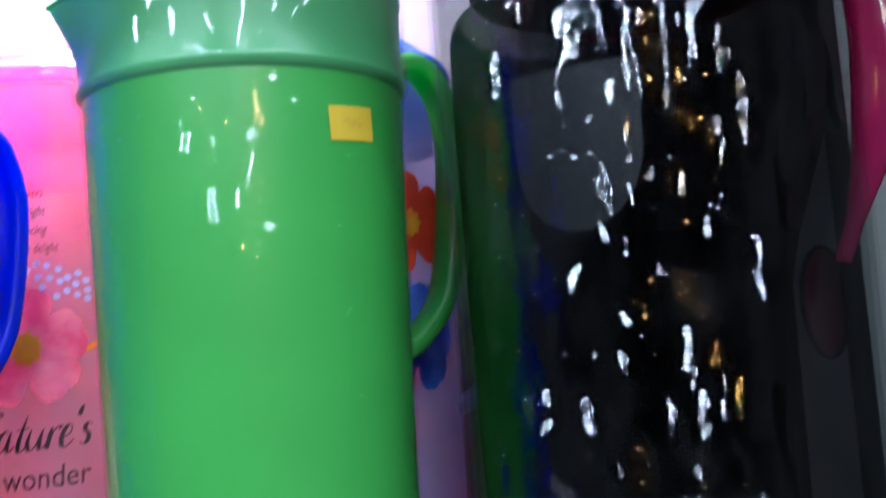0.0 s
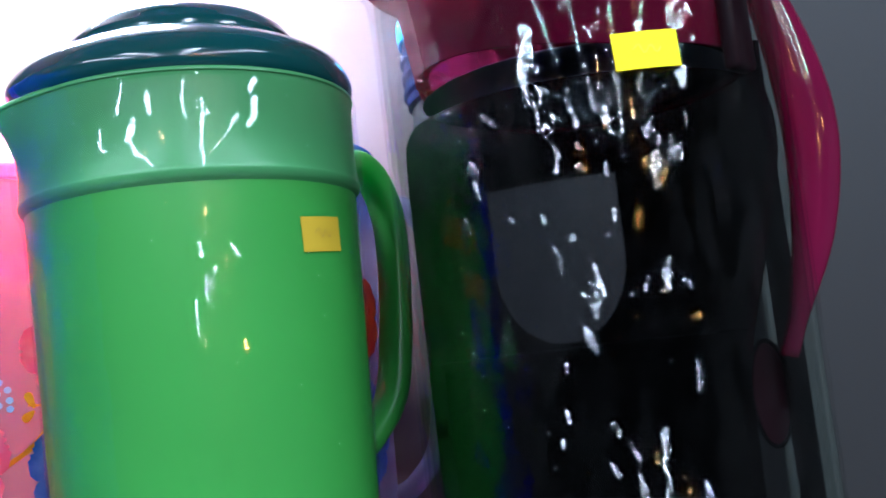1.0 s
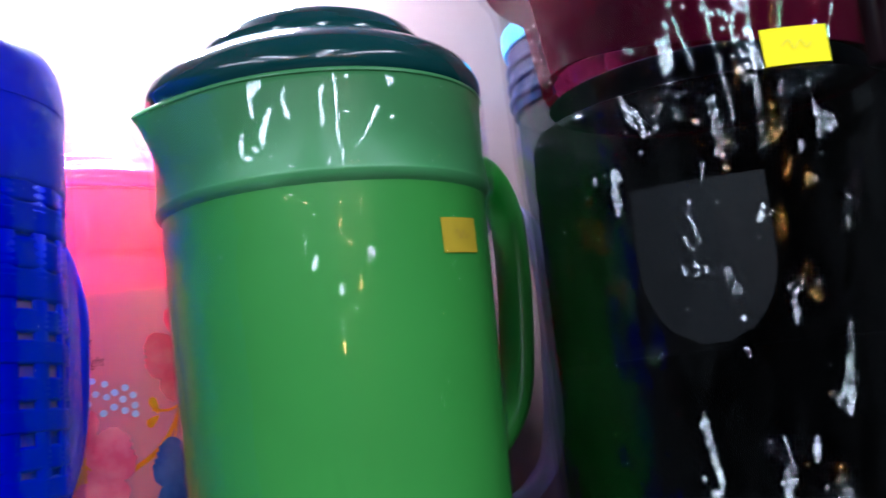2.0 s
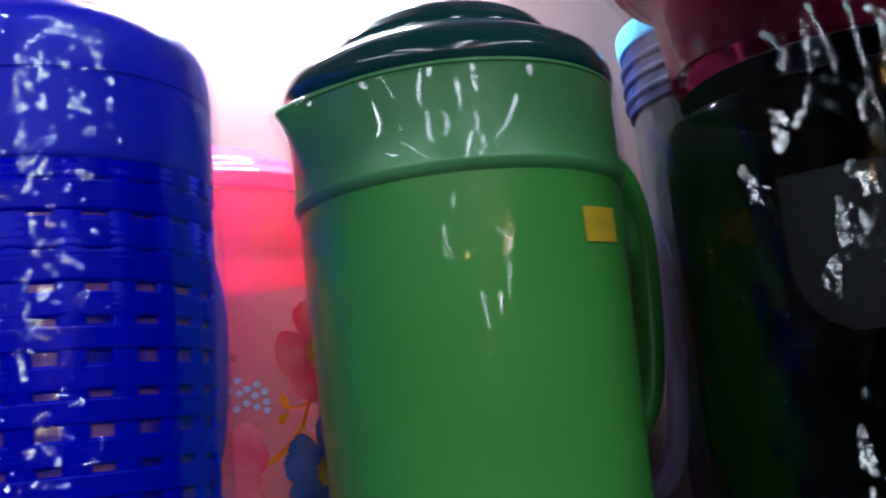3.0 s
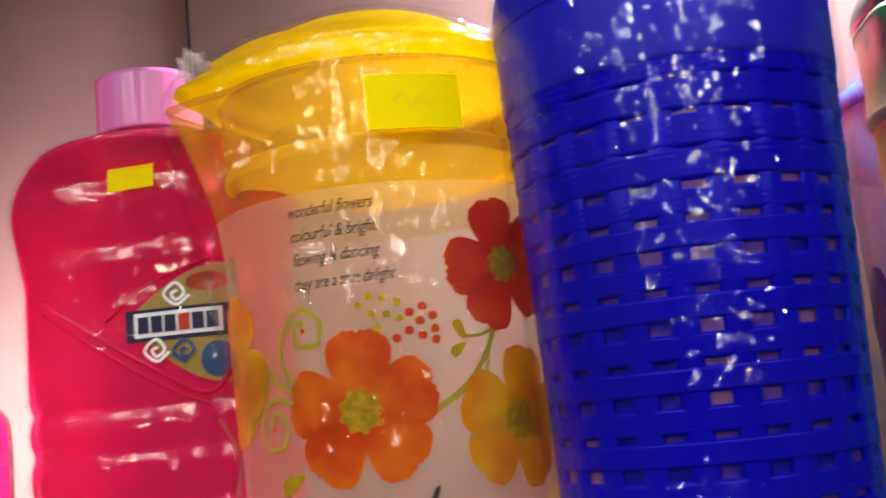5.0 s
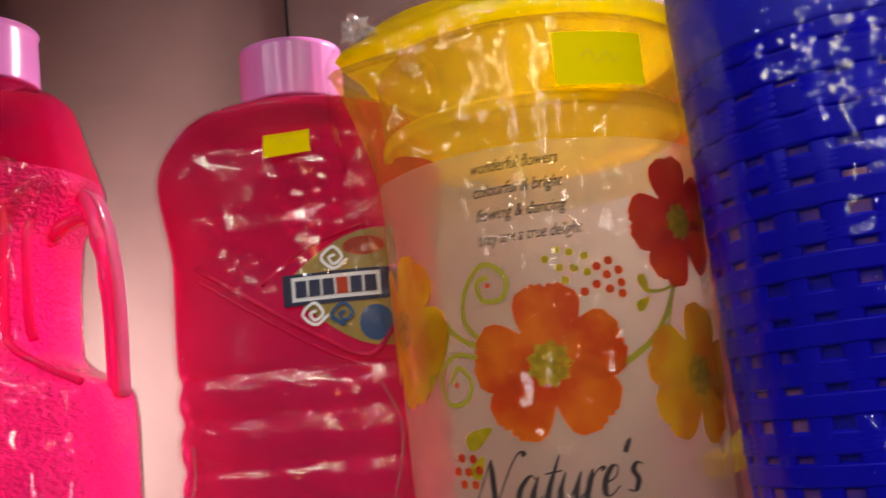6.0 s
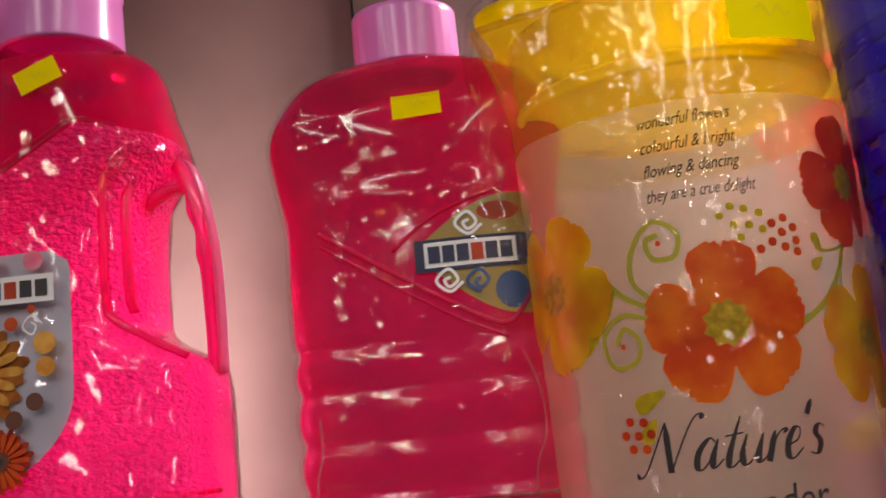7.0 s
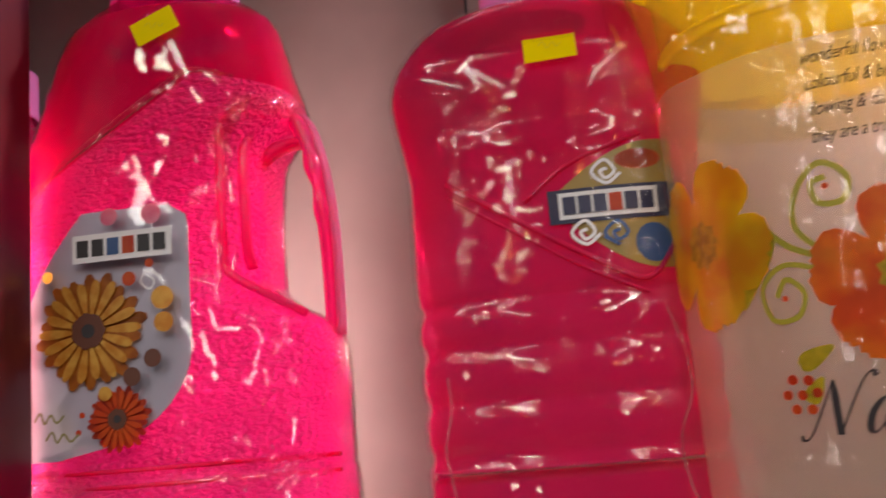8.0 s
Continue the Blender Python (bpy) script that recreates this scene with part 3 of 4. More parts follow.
def floral_jug(name, label, x, y, lid_mat, body_mat, inks, az, spout_az, handle_az, wrapped=False, group="flowered jugs", poem=True):
    t = thing(name, label, "jug", x, y, group=group)

    def r(z):
        return 0.0560 + 0.0239 * (z - 0.15)
    low = rounded([(0.0005, 0.001), (0.046, 0.001), (0.050, 0.005), (r(0.03), 0.03), (r(0.1), 0.1), (r(0.17), 0.17), (r(0.21), 0.208), (0.0578, 0.2205), (0.0584, 0.2222), (0.0577, 0.2230), (0.0563, 0.2210)], 4)
    lip = spouted(0.223, 0.172, 0.0165, spout_az)
    if lid_mat == "yellow":
        part("body", lathe([p for p in low[:-10] if p[1] < 0.188], 96, lip), body_mat, t)
        cut = max(p[1] for p in low[:-10] if p[1] < 0.188)
        part("neck", lathe([p for k, p in enumerate(low) if p[1] >= cut], 96, lip), "clear_neck", t, "clear neck with a pouring lip")
    else:
        part("body", lathe(low, 96, lip), body_mat, t)
    plug = rounded([(0.0005, 0.1975), (0.040, 0.1975), (0.0500, 0.1970), (0.0525, 0.1945), (0.0545, 0.1950), (0.0545, 0.1980), (0.0538, 0.1995), (0.0548, 0.219), (0.0552, 0.2230)], 4)
    lid = rounded([(0.0552, 0.2230), (0.0588, 0.2235), (0.0598, 0.2262), (0.0586, 0.2298), (0.0545, 0.2325), (0.0505, 0.2345), (0.0470, 0.2385), (0.0400, 0.2432), (0.0300, 0.2482), (0.0170, 0.2510), (0.0005, 0.2514)], 4)
    lid_ob = part("lid", lathe(lid, 96, spouted(0.2275, 0.2210, 0.0120, spout_az)), lid_mat, t)
    if lid_mat == "yellow":
        part("plug", lathe([p for p in plug if p[1] < 0.2003], 96), "yellow_plug", lid_ob)
        part("plug_wall", lathe([p for p in plug[16:] if p[1] > 0.1990], 96), "olive_clear", lid_ob, "see-through yellow wall of the plug")
    else:
        part("plug", lathe(plug, 96), lid_mat, lid_ob)
    if handle_az is not None:
        part("handle", strap_handle(handle_az, 0.0565, 0.205, 0.075, 0.032 if lid_mat == "yellow" else 0.024, 0.018, 0.009), lid_mat if lid_mat == "yellow" else body_mat, t)
    skin_here = round_skin(r, az)

    def sk(u, v, lift):
        return skin_here(u, v - 0.002, lift)
    order = 0
    for bm, ink in floral_drawings(inks):
        part("printed_mark", lay(bm, sk, 0.00035 + 0.00001 * order), ink, t)
        order += 1
    if poem:
        lines = (("wonderful flowers", 0.0275, 0.1782), ("colourful & bright", 0.0282, 0.1707), ("flowing & dancing", 0.0285, 0.1632), ("they are a true delight", 0.0325, 0.1556))
        for words, width, v in lines:
            part("printed_verse", lay(lettering(words, -0.0190, v - 0.0015, 0.0040, width, 0.35, math.radians(1)), sk, 0.0006), "ink", t)
        part("printed_name", lay(script("Nature's", -0.0315, 0.0745, 0.0086), sk, 0.0006), "ink", t)
        part("printed_name", lay(lettering("wonder", -0.0130, 0.0598, 0.0090, 0.036, 0.12, math.radians(2)), sk, 0.0006), "ink", t)
    return t, r


YELLOW_INKS = {"stem": "olive", "leaf": "lime", "dots": "lime", "berry": "red_petal", "petal": "orange_petal", "petal_two": "red_petal", "petal_three": "amber_petal", "core": "flower_core"}
PINK_INKS = {"stem": "amber_petal", "leaf": "amber_petal", "dots": "sky_ink", "berry": "sky_ink", "petal": "pink_petal", "petal_two": "pink_petal", "petal_three": "blue_petal", "core": "amber_petal"}
BLUE_INKS = {"stem": "olive", "leaf": "sky_ink", "dots": "pink_petal", "berry": "pink_petal", "petal": "blue_petal", "petal_two": "red_petal", "petal_three": "blue_petal", "core": "amber_petal"}

yellow, yr = floral_jug("water_jug", "clear flowered water jug with a yellow lid, wrapped in cellophane", -0.2310, 0.0475, "yellow", "milky", YELLOW_INKS, 0.0, math.radians(-66), math.radians(108))
film = rounded([(0.0545, 0.010), (0.0575, 0.05), (0.0590, 0.10), (0.0600, 0.15), (0.0605, 0.19), (0.0615, 0.218), (0.0618, 0.2265), (0.0590, 0.2330), (0.0520, 0.2370), (0.0480, 0.2410), (0.0410, 0.2455), (0.0300, 0.2505), (0.0170, 0.2535), (0.0005, 0.2540)], 11)
wrap = part("plastic_wrap", lathe(film, 190, film_shape(None, 3.0, 0.0002, (math.radians(-66), 0.0135, 0.214))), "film", yellow, "clear crinkled cellophane wrap")
tuft = bmesh.new()
bmesh.ops.create_icosphere(tuft, subdivisions=4, radius=0.0060)
for q in tuft.verts:
    q.co = q.co * (0.75 + 0.75 * noise.noise(q.co * 420) + 0.45 * noise.noise(q.co * 900)) + Vector((-0.0554, -0.0312, 0.2365))
part("wrap_tuft", tuft, "film_crisp", yellow, "crumpled end of the cellophane")
fin = spline([(-0.0585 - 0.0030 * math.sin(q * 1.7), -0.010 + 0.003 * math.sin(q * 2.9), 0.008 + 0.0135 * q) for q in range(9)], 5)
part("wrap_seam", sweep(fin, 0.004, 0.0007, 6), "film_crisp", yellow, "folded seam of the cellophane")
sk = round_skin(lambda v: 0.0622)
price_sticker("price_sticker", yellow, sk, 0.0225, 0.2055, 0.0262, 0.0170, math.radians(0), 0.0022)
floral_jug("water_jug", "pink flowered water jug with a hot pink lid", -0.106, 0.1600, "hot_pink", "milky_pink", PINK_INKS, math.radians(4), math.radians(-120), None)
floral_jug("water_jug", "lilac flowered water jug with a blue lid", 0.016, 0.1620, "lilac_blue", "milky_blue", BLUE_INKS, math.radians(-9), math.radians(-120), math.radians(84))


# ---- blue woven jug ----
def blue_jug():
    t = thing("woven_jug", "blue woven-pattern plastic jug wrapped in clear cellophane", "jug", -0.1300, 0.0115)

    def r(z):
        return 0.0484 + 0.034 * (z - 0.15)
    z0, z1, step, cols = 0.0085, 0.206, 0.0095, 22
    part("base", lathe(rounded([(0.0005, 0.0), (0.040, 0.0), (0.0440, 0.003), (r(0.008), 0.008)], 4), 64), "blue", t)
    n = int((z1 - z0) / step) + 1
    for k in range(n):
        z = z0 + k * step + (0.0004 if k % 2 else -0.0004)
        h = 0.0036 if k < n - 4 else 0.0049
        hoop = [(r(z) - 0.0014, z - h)] + [(r(z) + (0.0006 if q % 2 else 0.0002), z + h * (q / 4.5 - 0.89)) for q in range(9)] + [(r(z) - 0.0014, z + h)]

        def weave(a, rr, zz, k=k):
            g = rr + 0.0002 * math.cos(a * cols + math.pi * (k % 2))
            return (g * math.sin(a), -g * math.cos(a), zz)
        part("hoop", lathe(hoop, cols * 6, weave), "blue", t)
    for c in range(cols):
        a = 2 * math.pi * (c + 0.5) / cols
        path = [Vector(((r(z) - 0.0004) * math.sin(a), -(r(z) - 0.0004) * math.cos(a), z)) for z in (0.004, 0.05, 0.1, 0.15, 0.208)]
        part("strap", sweep(path, 0.0078, 0.0016, 8, up=(math.cos(a), math.sin(a), 0)), "blue", t)
    # added liner; pink light showing through the holes is painted on it
    inner = rounded([(0.0005, 0.006), (0.040, 0.006), (r(0.02) - 0.0010, 0.02), (r(0.1) - 0.0010, 0.1), (r(0.202) - 0.0010, 0.202)], 3)
    part("liner", lathe(inner, 64), "blue_liner", t, "added blue liner with painted pink show-through")
    lid = rounded([(0.0490, 0.199), (0.0508, 0.1995), (0.0512, 0.204), (0.0516, 0.2225), (0.0518, 0.2240), (0.0517, 0.2300), (0.0500, 0.2390), (0.0440, 0.2455), (0.0300, 0.2515), (0.0120, 0.2550), (0.0005, 0.2555)], 4)
    part("lid", lathe(lid, 96), "blue_lid", t, "smooth blue domed lid")
    part("handle", strap_handle(math.radians(149), 0.0495, 0.192, 0.098, 0.021, 0.016, 0.008), "blue_lid", t)
    skin = rounded([(0.0480, 0.004), (0.0500, 0.05), (0.0512, 0.10), (0.0525, 0.15), (0.0530, 0.20), (0.0536, 0.226), (0.0528, 0.2340), (0.0505, 0.2410), (0.0450, 0.2475), (0.0300, 0.2535), (0.0120, 0.2570), (0.0005, 0.2575)], 12)
    part("plastic_wrap", lathe(skin, 200, film_shape(None, 9.0, 0.0002)), "film_tight", t, "clear crinkled cellophane wrap")
    return t


# pink patches stand in for light seen through the weave
M["blue_liner"] = watercolour("liner_pink_show_through", (0.002, 0.003, 0.46), (0.36, 0.14, 0.36), 40, 0.44, 0.64)
M["film_tight"] = clear("tight_cellophane", (0.96, 0.96, 0.98), 0.02, 1.48, facets=(400, 0.9, 0.17, 0.40), patchy=26, bump_scale=250, bump=1.0, distance=0.00020, detail=1.5, stretch=(1, 1, 0.9))
blue_jug()


# ---- smoky jug with magenta lid, and the grey jug behind ----
def smoky_jug():
    t = thing("water_jug", "smoky clear water jug with a magenta lid and handle", "jug", 0.1402, 0.0442)

    def outer(z):
        return 0.0700 + 0.0100 * (z - 0.15)

    def gripped(a, rr, z):
        """The dark inner vessel: round, but drawn in towards the handle below the shoulder."""
        waist = 0.0650 - 0.0250 * min(1.0, max(0.0, (0.195 - z) / 0.075)) ** 1.3 - 0.0090 * min(1.0, max(0.0, (z - 0.205) / 0.03)) ** 2
        side = max(0.0, math.sin(a - math.radians(8))) ** 0.8
        g = rr * ((1 - side) + side * waist / 0.0650)
        g -= 0.0012 * max(0.0, math.cos(a * 9)) ** 6 * max(0.0, min(1.0, (0.165 - z) / 0.03))
        return (g * math.sin(a), -g * math.cos(a), z)
    vessel = rounded([(0.0005, 0.002), (0.056, 0.002), (0.0620, 0.006), (0.0640, 0.05), (0.0650, 0.1), (0.0655, 0.16), (0.0655, 0.20), (0.0640, 0.212), (0.0600, 0.2145)], 4)
    part("inner_vessel", lathe(vessel, 144, gripped), "smoke", t, "smoky transparent inner vessel with a waisted grip")
    casing = rounded([(0.0600, 0.001), (outer(0.004), 0.004), (outer(0.1), 0.1), (outer(0.2), 0.2), (outer(0.262), 0.262), (outer(0.27), 0.270), (outer(0.27) - 0.002, 0.271), (outer(0.262) - 0.002, 0.266), (outer(0.1) - 0.002, 0.1), (outer(0.004) - 0.002, 0.006)], 4)
    part("casing", lathe(casing, 144), "casing", t, "thin clear grey outer casing")
    lid = rounded([(0.0540, 0.2245), (0.0585, 0.2238), (0.0592, 0.2260), (0.0630, 0.2600), (0.0660, 0.2720), (0.0750, 0.2730), (0.0755, 0.2800), (0.0650, 0.2900), (0.0300, 0.2960), (0.0005, 0.2965)], 4)
    
    def tipped(a, rr, z):
        lift = 0.010 * max(0.0, -math.sin(a)) ** 1.3 * max(0.0, min(1.0, (0.262 - z) / 0.036))
        return (rr * math.sin(a), -rr * math.cos(a), z + lift)
    lid_ob = part("lid", lathe(lid, 96, tipped), "deep_magenta", t, "magenta plug lid, cut higher at the pouring side")
    part("plug_base", lathe(rounded([(0.0005, 0.2270), (0.0480, 0.2265), (0.0555, 0.2252), (0.0572, 0.2246)], 3), 72), "navy", lid_ob, "dark navy underside of the plug")
    mount = box(-0.0065, 0.0065, -0.0662, -0.0600, 0.2140, 0.2700, 0.002)
    bmesh.ops.rotate(mount, verts=mount.verts, cent=(0, 0, 0), matrix=Matrix.Rotation(math.radians(38), 3, "Z"))
    part("handle_mount", mount, "dark_maroon", t, "dark maroon block that carries the handle")
    az = math.radians(74)
    s, c = math.sin(az), -math.cos(az)
    path = spline([(rr * s, rr * c, z) for rr, z in ((0.062, 0.268), (0.0700, 0.247), (0.0765, 0.218), (0.0780, 0.192), (0.0740, 0.163), (0.0670, 0.140), (0.0600, 0.121))], 7)
    part("handle", sweep(path, lambda q: 0.020 - 0.011 * q, lambda q: 0.006 + 0.013 * math.sin(math.pi * min(1, q * 1.12)) ** 1.2, 12, up=(-c, s, 0)), "magenta", t, "translucent magenta loop handle")
    # boss on which the handle ends
    boss = bmesh.new()
    blob(boss, 0.0, 0.1085, 0.0088, 0.0180, n=24, rings=4)

    def flank(u, v, lift):
        return Vector((0.0545 + u * 0.95, -0.004 - lift + u * 0.3, v))
    boss_ob = part("handle_boss", lay(boss, flank, 0.0012), "dark_maroon", t, "dark oval boss below the handle")
    rim = [flank(0.0092 * math.cos(b), 0.1085 + 0.0188 * math.sin(b), 0.0014) for b in [math.radians(10 * k) for k in range(37)]]
    part("boss_rim", sweep(rim, 0.0016, 0.0016, 8), "black", boss_ob)
    # added strip; imitates the dark band of the wall seen edge-on
    edge_az = math.radians(84)
    edge_strip = [Vector((0.0640 * math.sin(edge_az), -0.0640 * math.cos(edge_az), z)) for z in (0.004, 0.05, 0.10, 0.15, 0.20, 0.235)]
    part("edge_strip", sweep(edge_strip, 0.016, 0.006, 10, up=(math.cos(edge_az), math.sin(edge_az), 0)), "smoke", t, "smoky strip added for the dark look of the edge-on wall")
    # added black core; stands in for the dark inside of the tinted jug
    core = rounded([(0.0005, 0.004), (0.052, 0.004), (0.0570, 0.008), (0.0590, 0.06), (0.0600, 0.110), (0.0600, 0.128), (0.0590, 0.132), (0.0005, 0.132)], 4)
    part("insert", lathe(core, 96, gripped), "black", t, "black core added to darken the jug's lower half")
    # pale translucent patch with a rounded lower end
    patch = bmesh.new()
    rows = []
    for k in range(13):
        v = 0.1335 + 0.0485 * k / 12
        w = 0.0170 * math.sqrt(max(0.0, 1 - max(0.0, (0.158 - v) / 0.0250) ** 2)) + 0.0002
        rows.append([patch.verts.new((w * (i / 4 - 1), v, 0)) for i in range(9)])
    for lo, hi in zip(rows, rows[1:]):
        for i in range(8):
            patch.faces.new((lo[i], lo[i + 1], hi[i + 1], hi[i]))
    part("label", lay(patch, round_skin(lambda v: 0.0655, math.radians(-29)), 0.0012), "frost", t, "pale frosted rounded patch")
    skin = rounded([(0.0660, 0.004), (outer(0.05) + 0.0012, 0.05), (outer(0.1) + 0.0012, 0.10), (outer(0.15) + 0.0012, 0.15), (outer(0.2) + 0.0014, 0.20), (outer(0.26) + 0.0022, 0.26), (0.0800, 0.278), (0.0740, 0.292), (0.0300, 0.298)], 12)
    part("plastic_wrap", lathe(skin, 200, film_shape(None, 21.0, 0.0002)), "film_ribbed", t, "clear crinkled cellophane wrap")
    sk = round_skin(lambda v: outer(v) + 0.0014)
    price_sticker("price_sticker", t, sk, 0.0565 * math.atan2(-0.0012, 0.068), 0.2163, 0.0156, 0.0112, math.radians(2), 0.0012)
    return t


M["casing"] = clear("grey_clear_casing", (0.86, 0.88, 0.88), 0.03, 1.2, most=0.04, bump_scale=26, bump=0.12)
M["film_ribbed"] = clear("ribbed_cellophane", (0.95, 0.95, 0.95), 0.02, 1.46, most=0.09, facets=(190, 0.30, 0.42, 0.5), bump_scale=220, bump=1.0, distance=0.0003, detail=2.0, stretch=(1, 1, 0.5))
smoky_jug()


def grey_jug():
    t = thing("storage_jug", "grey clear jug with a navy lid and light blue rim", "jug", 0.1490, 0.1650)
    body = rounded([(0.0005, 0.001), (0.044, 0.001), (0.048, 0.005), (0.0505, 0.10), (0.0525, 0.22), (0.0520, 0.256)], 4)
    part("body", lathe(body, 64), "grey_clear", t)
    lid = rounded([(0.0505, 0.2540), (0.0535, 0.2550), (0.0540, 0.2580), (0.0540, 0.2840), (0.0546, 0.2850)], 3)
    lid_ob = part("lid", lathe(lid, 72), "navy", t, "navy screw lid")
    for z in (0.2610, 0.2690, 0.2770):
        part("ridge", lathe([(0.0538, z - 0.0022), (0.0556, z - 0.0008), (0.0556, z + 0.0008), (0.0538, z + 0.0022)], 72), "navy", lid_ob)
    rim = rounded([(0.0540, 0.2850), (0.0556, 0.2860), (0.0560, 0.2930), (0.0540, 0.2960), (0.0400, 0.2975), (0.0005, 0.2978)], 3)
    part("rim", lathe(rim, 72), "cyan", t, "light blue rim cap")
    part("handle", strap_handle(math.radians(150), 0.052, 0.245, 0.120, 0.024, 0.016, 0.009), "navy", t)


grey_jug()


# ---- pink bottles ----
M["film_flat"] = clear("sideways_creased_cellophane", (0.97, 0.97, 0.97), 0.02, 1.42, bump_scale=200, bump=1.0, distance=0.00020, detail=1.5, stretch=(0.45, 0.45, 1.5), facets=(240, 1.8, 0.20, 0.34), patchy=30)
M["film_edge"] = clear("loose_cellophane", (0.97, 0.97, 0.97), 0.02, 1.46, bump_scale=120, bump=1.0, distance=0.00012, detail=1.0, facets=(150, 0.8, 0.22, 0.42), most=0.7)
def squarish(half, power=3.0):
    def at(a, r, z):
        s, c = math.sin(a), -math.cos(a)
        k = r / (abs(s) ** power + abs(c) ** power) ** (1 / power)
        return (k * s, k * c, z)
    return at


def round_bottle():
    t = thing("water_bottle", "translucent red-pink water bottle with an orchid screw cap", "bottle", -0.3245, 0.066)
    half = 0.0515
    keys = [(0.0005, 0.001), (0.040, 0.001), (0.0470, 0.005), (0.0502, 0.020), (0.0504, 0.065)]
    for ring in (0.0740, 0.0910, 0.1083, 0.1237):
        keys += [(0.0505, ring - 0.0050), (0.0490, ring), (0.0505, ring + 0.0050)]
    keys += [(0.0506, 0.148), (0.0503, 0.166), (0.0508, 0.1740), (0.0528, 0.1840), (0.0548, 0.1975), (0.0540, 0.2054), (0.0515, 0.2118), (0.0445, 0.2194), (0.0350, 0.2228), (0.0215, 0.2244), (0.0185, 0.2252), (0.0183, 0.2310)]

    def shape(a, r, z):
        q = squarish(0)(a, r, z)
        w = max(0.0, min(1.0, (z - 0.2069) / 0.0169))
        flat = 0.0285 / 0.0506 if z < 0.18 else 0.0295 / 0.0548
        flat = flat + (1 - flat) * w ** 1.5
        return (q[0] * (1 - w) + r * math.sin(a) * w, (q[1] * (1 - w) - r * math.cos(a) * w) * flat, z)
    part("body", lathe(rounded(keys, 3), 112, shape), "red_clear", t)
    loose = film_shape(None, 33.0, 0.0002)

    def wrapped(a, r, z):
        q, w = shape(a, r, z), loose(a, 0.0012, z)
        g = 1 + math.hypot(w[0], w[1]) / r
        return (q[0] * g, q[1] * (1 + (g - 1) * 1.7), z)
    part("plastic_wrap", lathe(rounded([k for k in keys if 0.004 < k[1] < 0.2246], 4), 180, wrapped), "film_flat", t, "clear crinkled cellophane wrap")
    fold = spline([(-0.0400 + 0.0015 * math.sin(q * 1.9), -0.0262 - 0.0008 * math.sin(q * 2.3), 0.008 + 0.0115 * q) for q in range(9)], 5)
    part("wrap_seam", sweep(fold, 0.0022, 0.0006, 6), "film_crisp", t, "folded seam of the cellophane")
    cap = rounded([(0.0195, 0.2280), (0.0202, 0.2284), (0.0204, 0.2293), (0.0202, 0.2490), (0.0195, 0.2508), (0.0140, 0.2514), (0.0005, 0.2514)], 3)

    def knurl(a, r, z):
        g = r - 0.00015 * (1 if math.sin(a * 60) > 0 else 0) * (1 if z < 0.2503 else 0)
        return (g * math.sin(a), -g * math.cos(a), z)
    part("cap", lathe(cap, 120, knurl), "pink_cap", t, "orchid pink screw cap")

    def skin(u, v, lift):
        u -= 0.0050
        w = min(abs(u) / 0.0506, 0.985)
        return Vector((u, -(0.0286 + lift) * (1 - w ** 3) ** (1 / 3), v))
    # diagonal moulded bead and the lozenge label
    for pts, w in (([(-0.0300, 0.1645), (-0.0040, 0.1470), (0.0150, 0.1350), (0.0330, 0.1262), (0.0440, 0.138)], 0.0024), ([(-0.004, 0.1545), (0.012, 0.1660), (0.036, 0.1740)], 0.0016), ([(-0.0300, 0.1600), (-0.0040, 0.1425), (0.0150, 0.1305), (0.0330, 0.1215)], 0.0014)):
        bm = bmesh.new()
        sweep([skin(p.x, p.y, 0.0) for p in spline([(u, v, 0) for u, v in pts], 6)], w, w * 0.8, 8, up=(0, 1, 0), bm=bm)
        part("moulded_bead", bm, "red_clear", t)
    lab = bmesh.new()
    rows = []
    for i in range(13):
        u = 0.0038 + 0.0410 * i / 12
        q = i / 12
        hi = 0.1540 + 0.0178 * math.sin(min(1, q * 1.15) * math.pi / 2)
        lo = 0.1510 - 0.0220 * math.sin(min(1, q * 1.12) * math.pi / 2) ** 1.15
        rows.append([lab.verts.new((u, lo + (hi - lo) * k / 4, 0)) for k in range(5)])
    for a, b in zip(rows, rows[1:]):
        for k in range(4):
            lab.faces.new((a[k], b[k], b[k + 1], a[k + 1]))
    label = part("label", lay(lab, skin, 0.0004), "label_ochre", t, "ochre and blue lozenge label")
    for ink, draw in (("label_blue", lambda b: blob(b, 0.0365, 0.1375, 0.0060, 0.0065, n=16)), ("red_petal", lambda b: blob(b, 0.034, 0.1655, 0.0075, 0.0035, n=16)),
                      ("label_navy", lambda b: rect(b, 0.0038, 0.1458, 0.0450, 0.1572, 0, 12, 1)), ("white_ink", lambda b: rect(b, 0.0072, 0.1472, 0.0390, 0.1560, 0, 10, 1))):
        bm = bmesh.new()
        draw(bm)
        lift = {"label_blue": 0.0006, "red_petal": 0.0006, "label_navy": 0.0008, "white_ink": 0.0010}[ink]
        part("label_print", lay(bm, skin, lift), ink, label)
    for k in range(6):
        u = 0.0085 + k * 0.0050
        bm = bmesh.new()
        rect(bm, u, 0.1487, u + 0.0042, 0.1546, 0, 2, 1)
        part("label_print", lay(bm, skin, 0.0013), "red_petal" if k == 3 else "label_navy", label)
    for cu, cv, sgn, ink in ((0.0232, 0.1620, 1, "white_ink"), (0.0255, 0.1415, -1, "label_blue"), (0.0150, 0.1425, 1, "white_ink")):
        bm = bmesh.new()
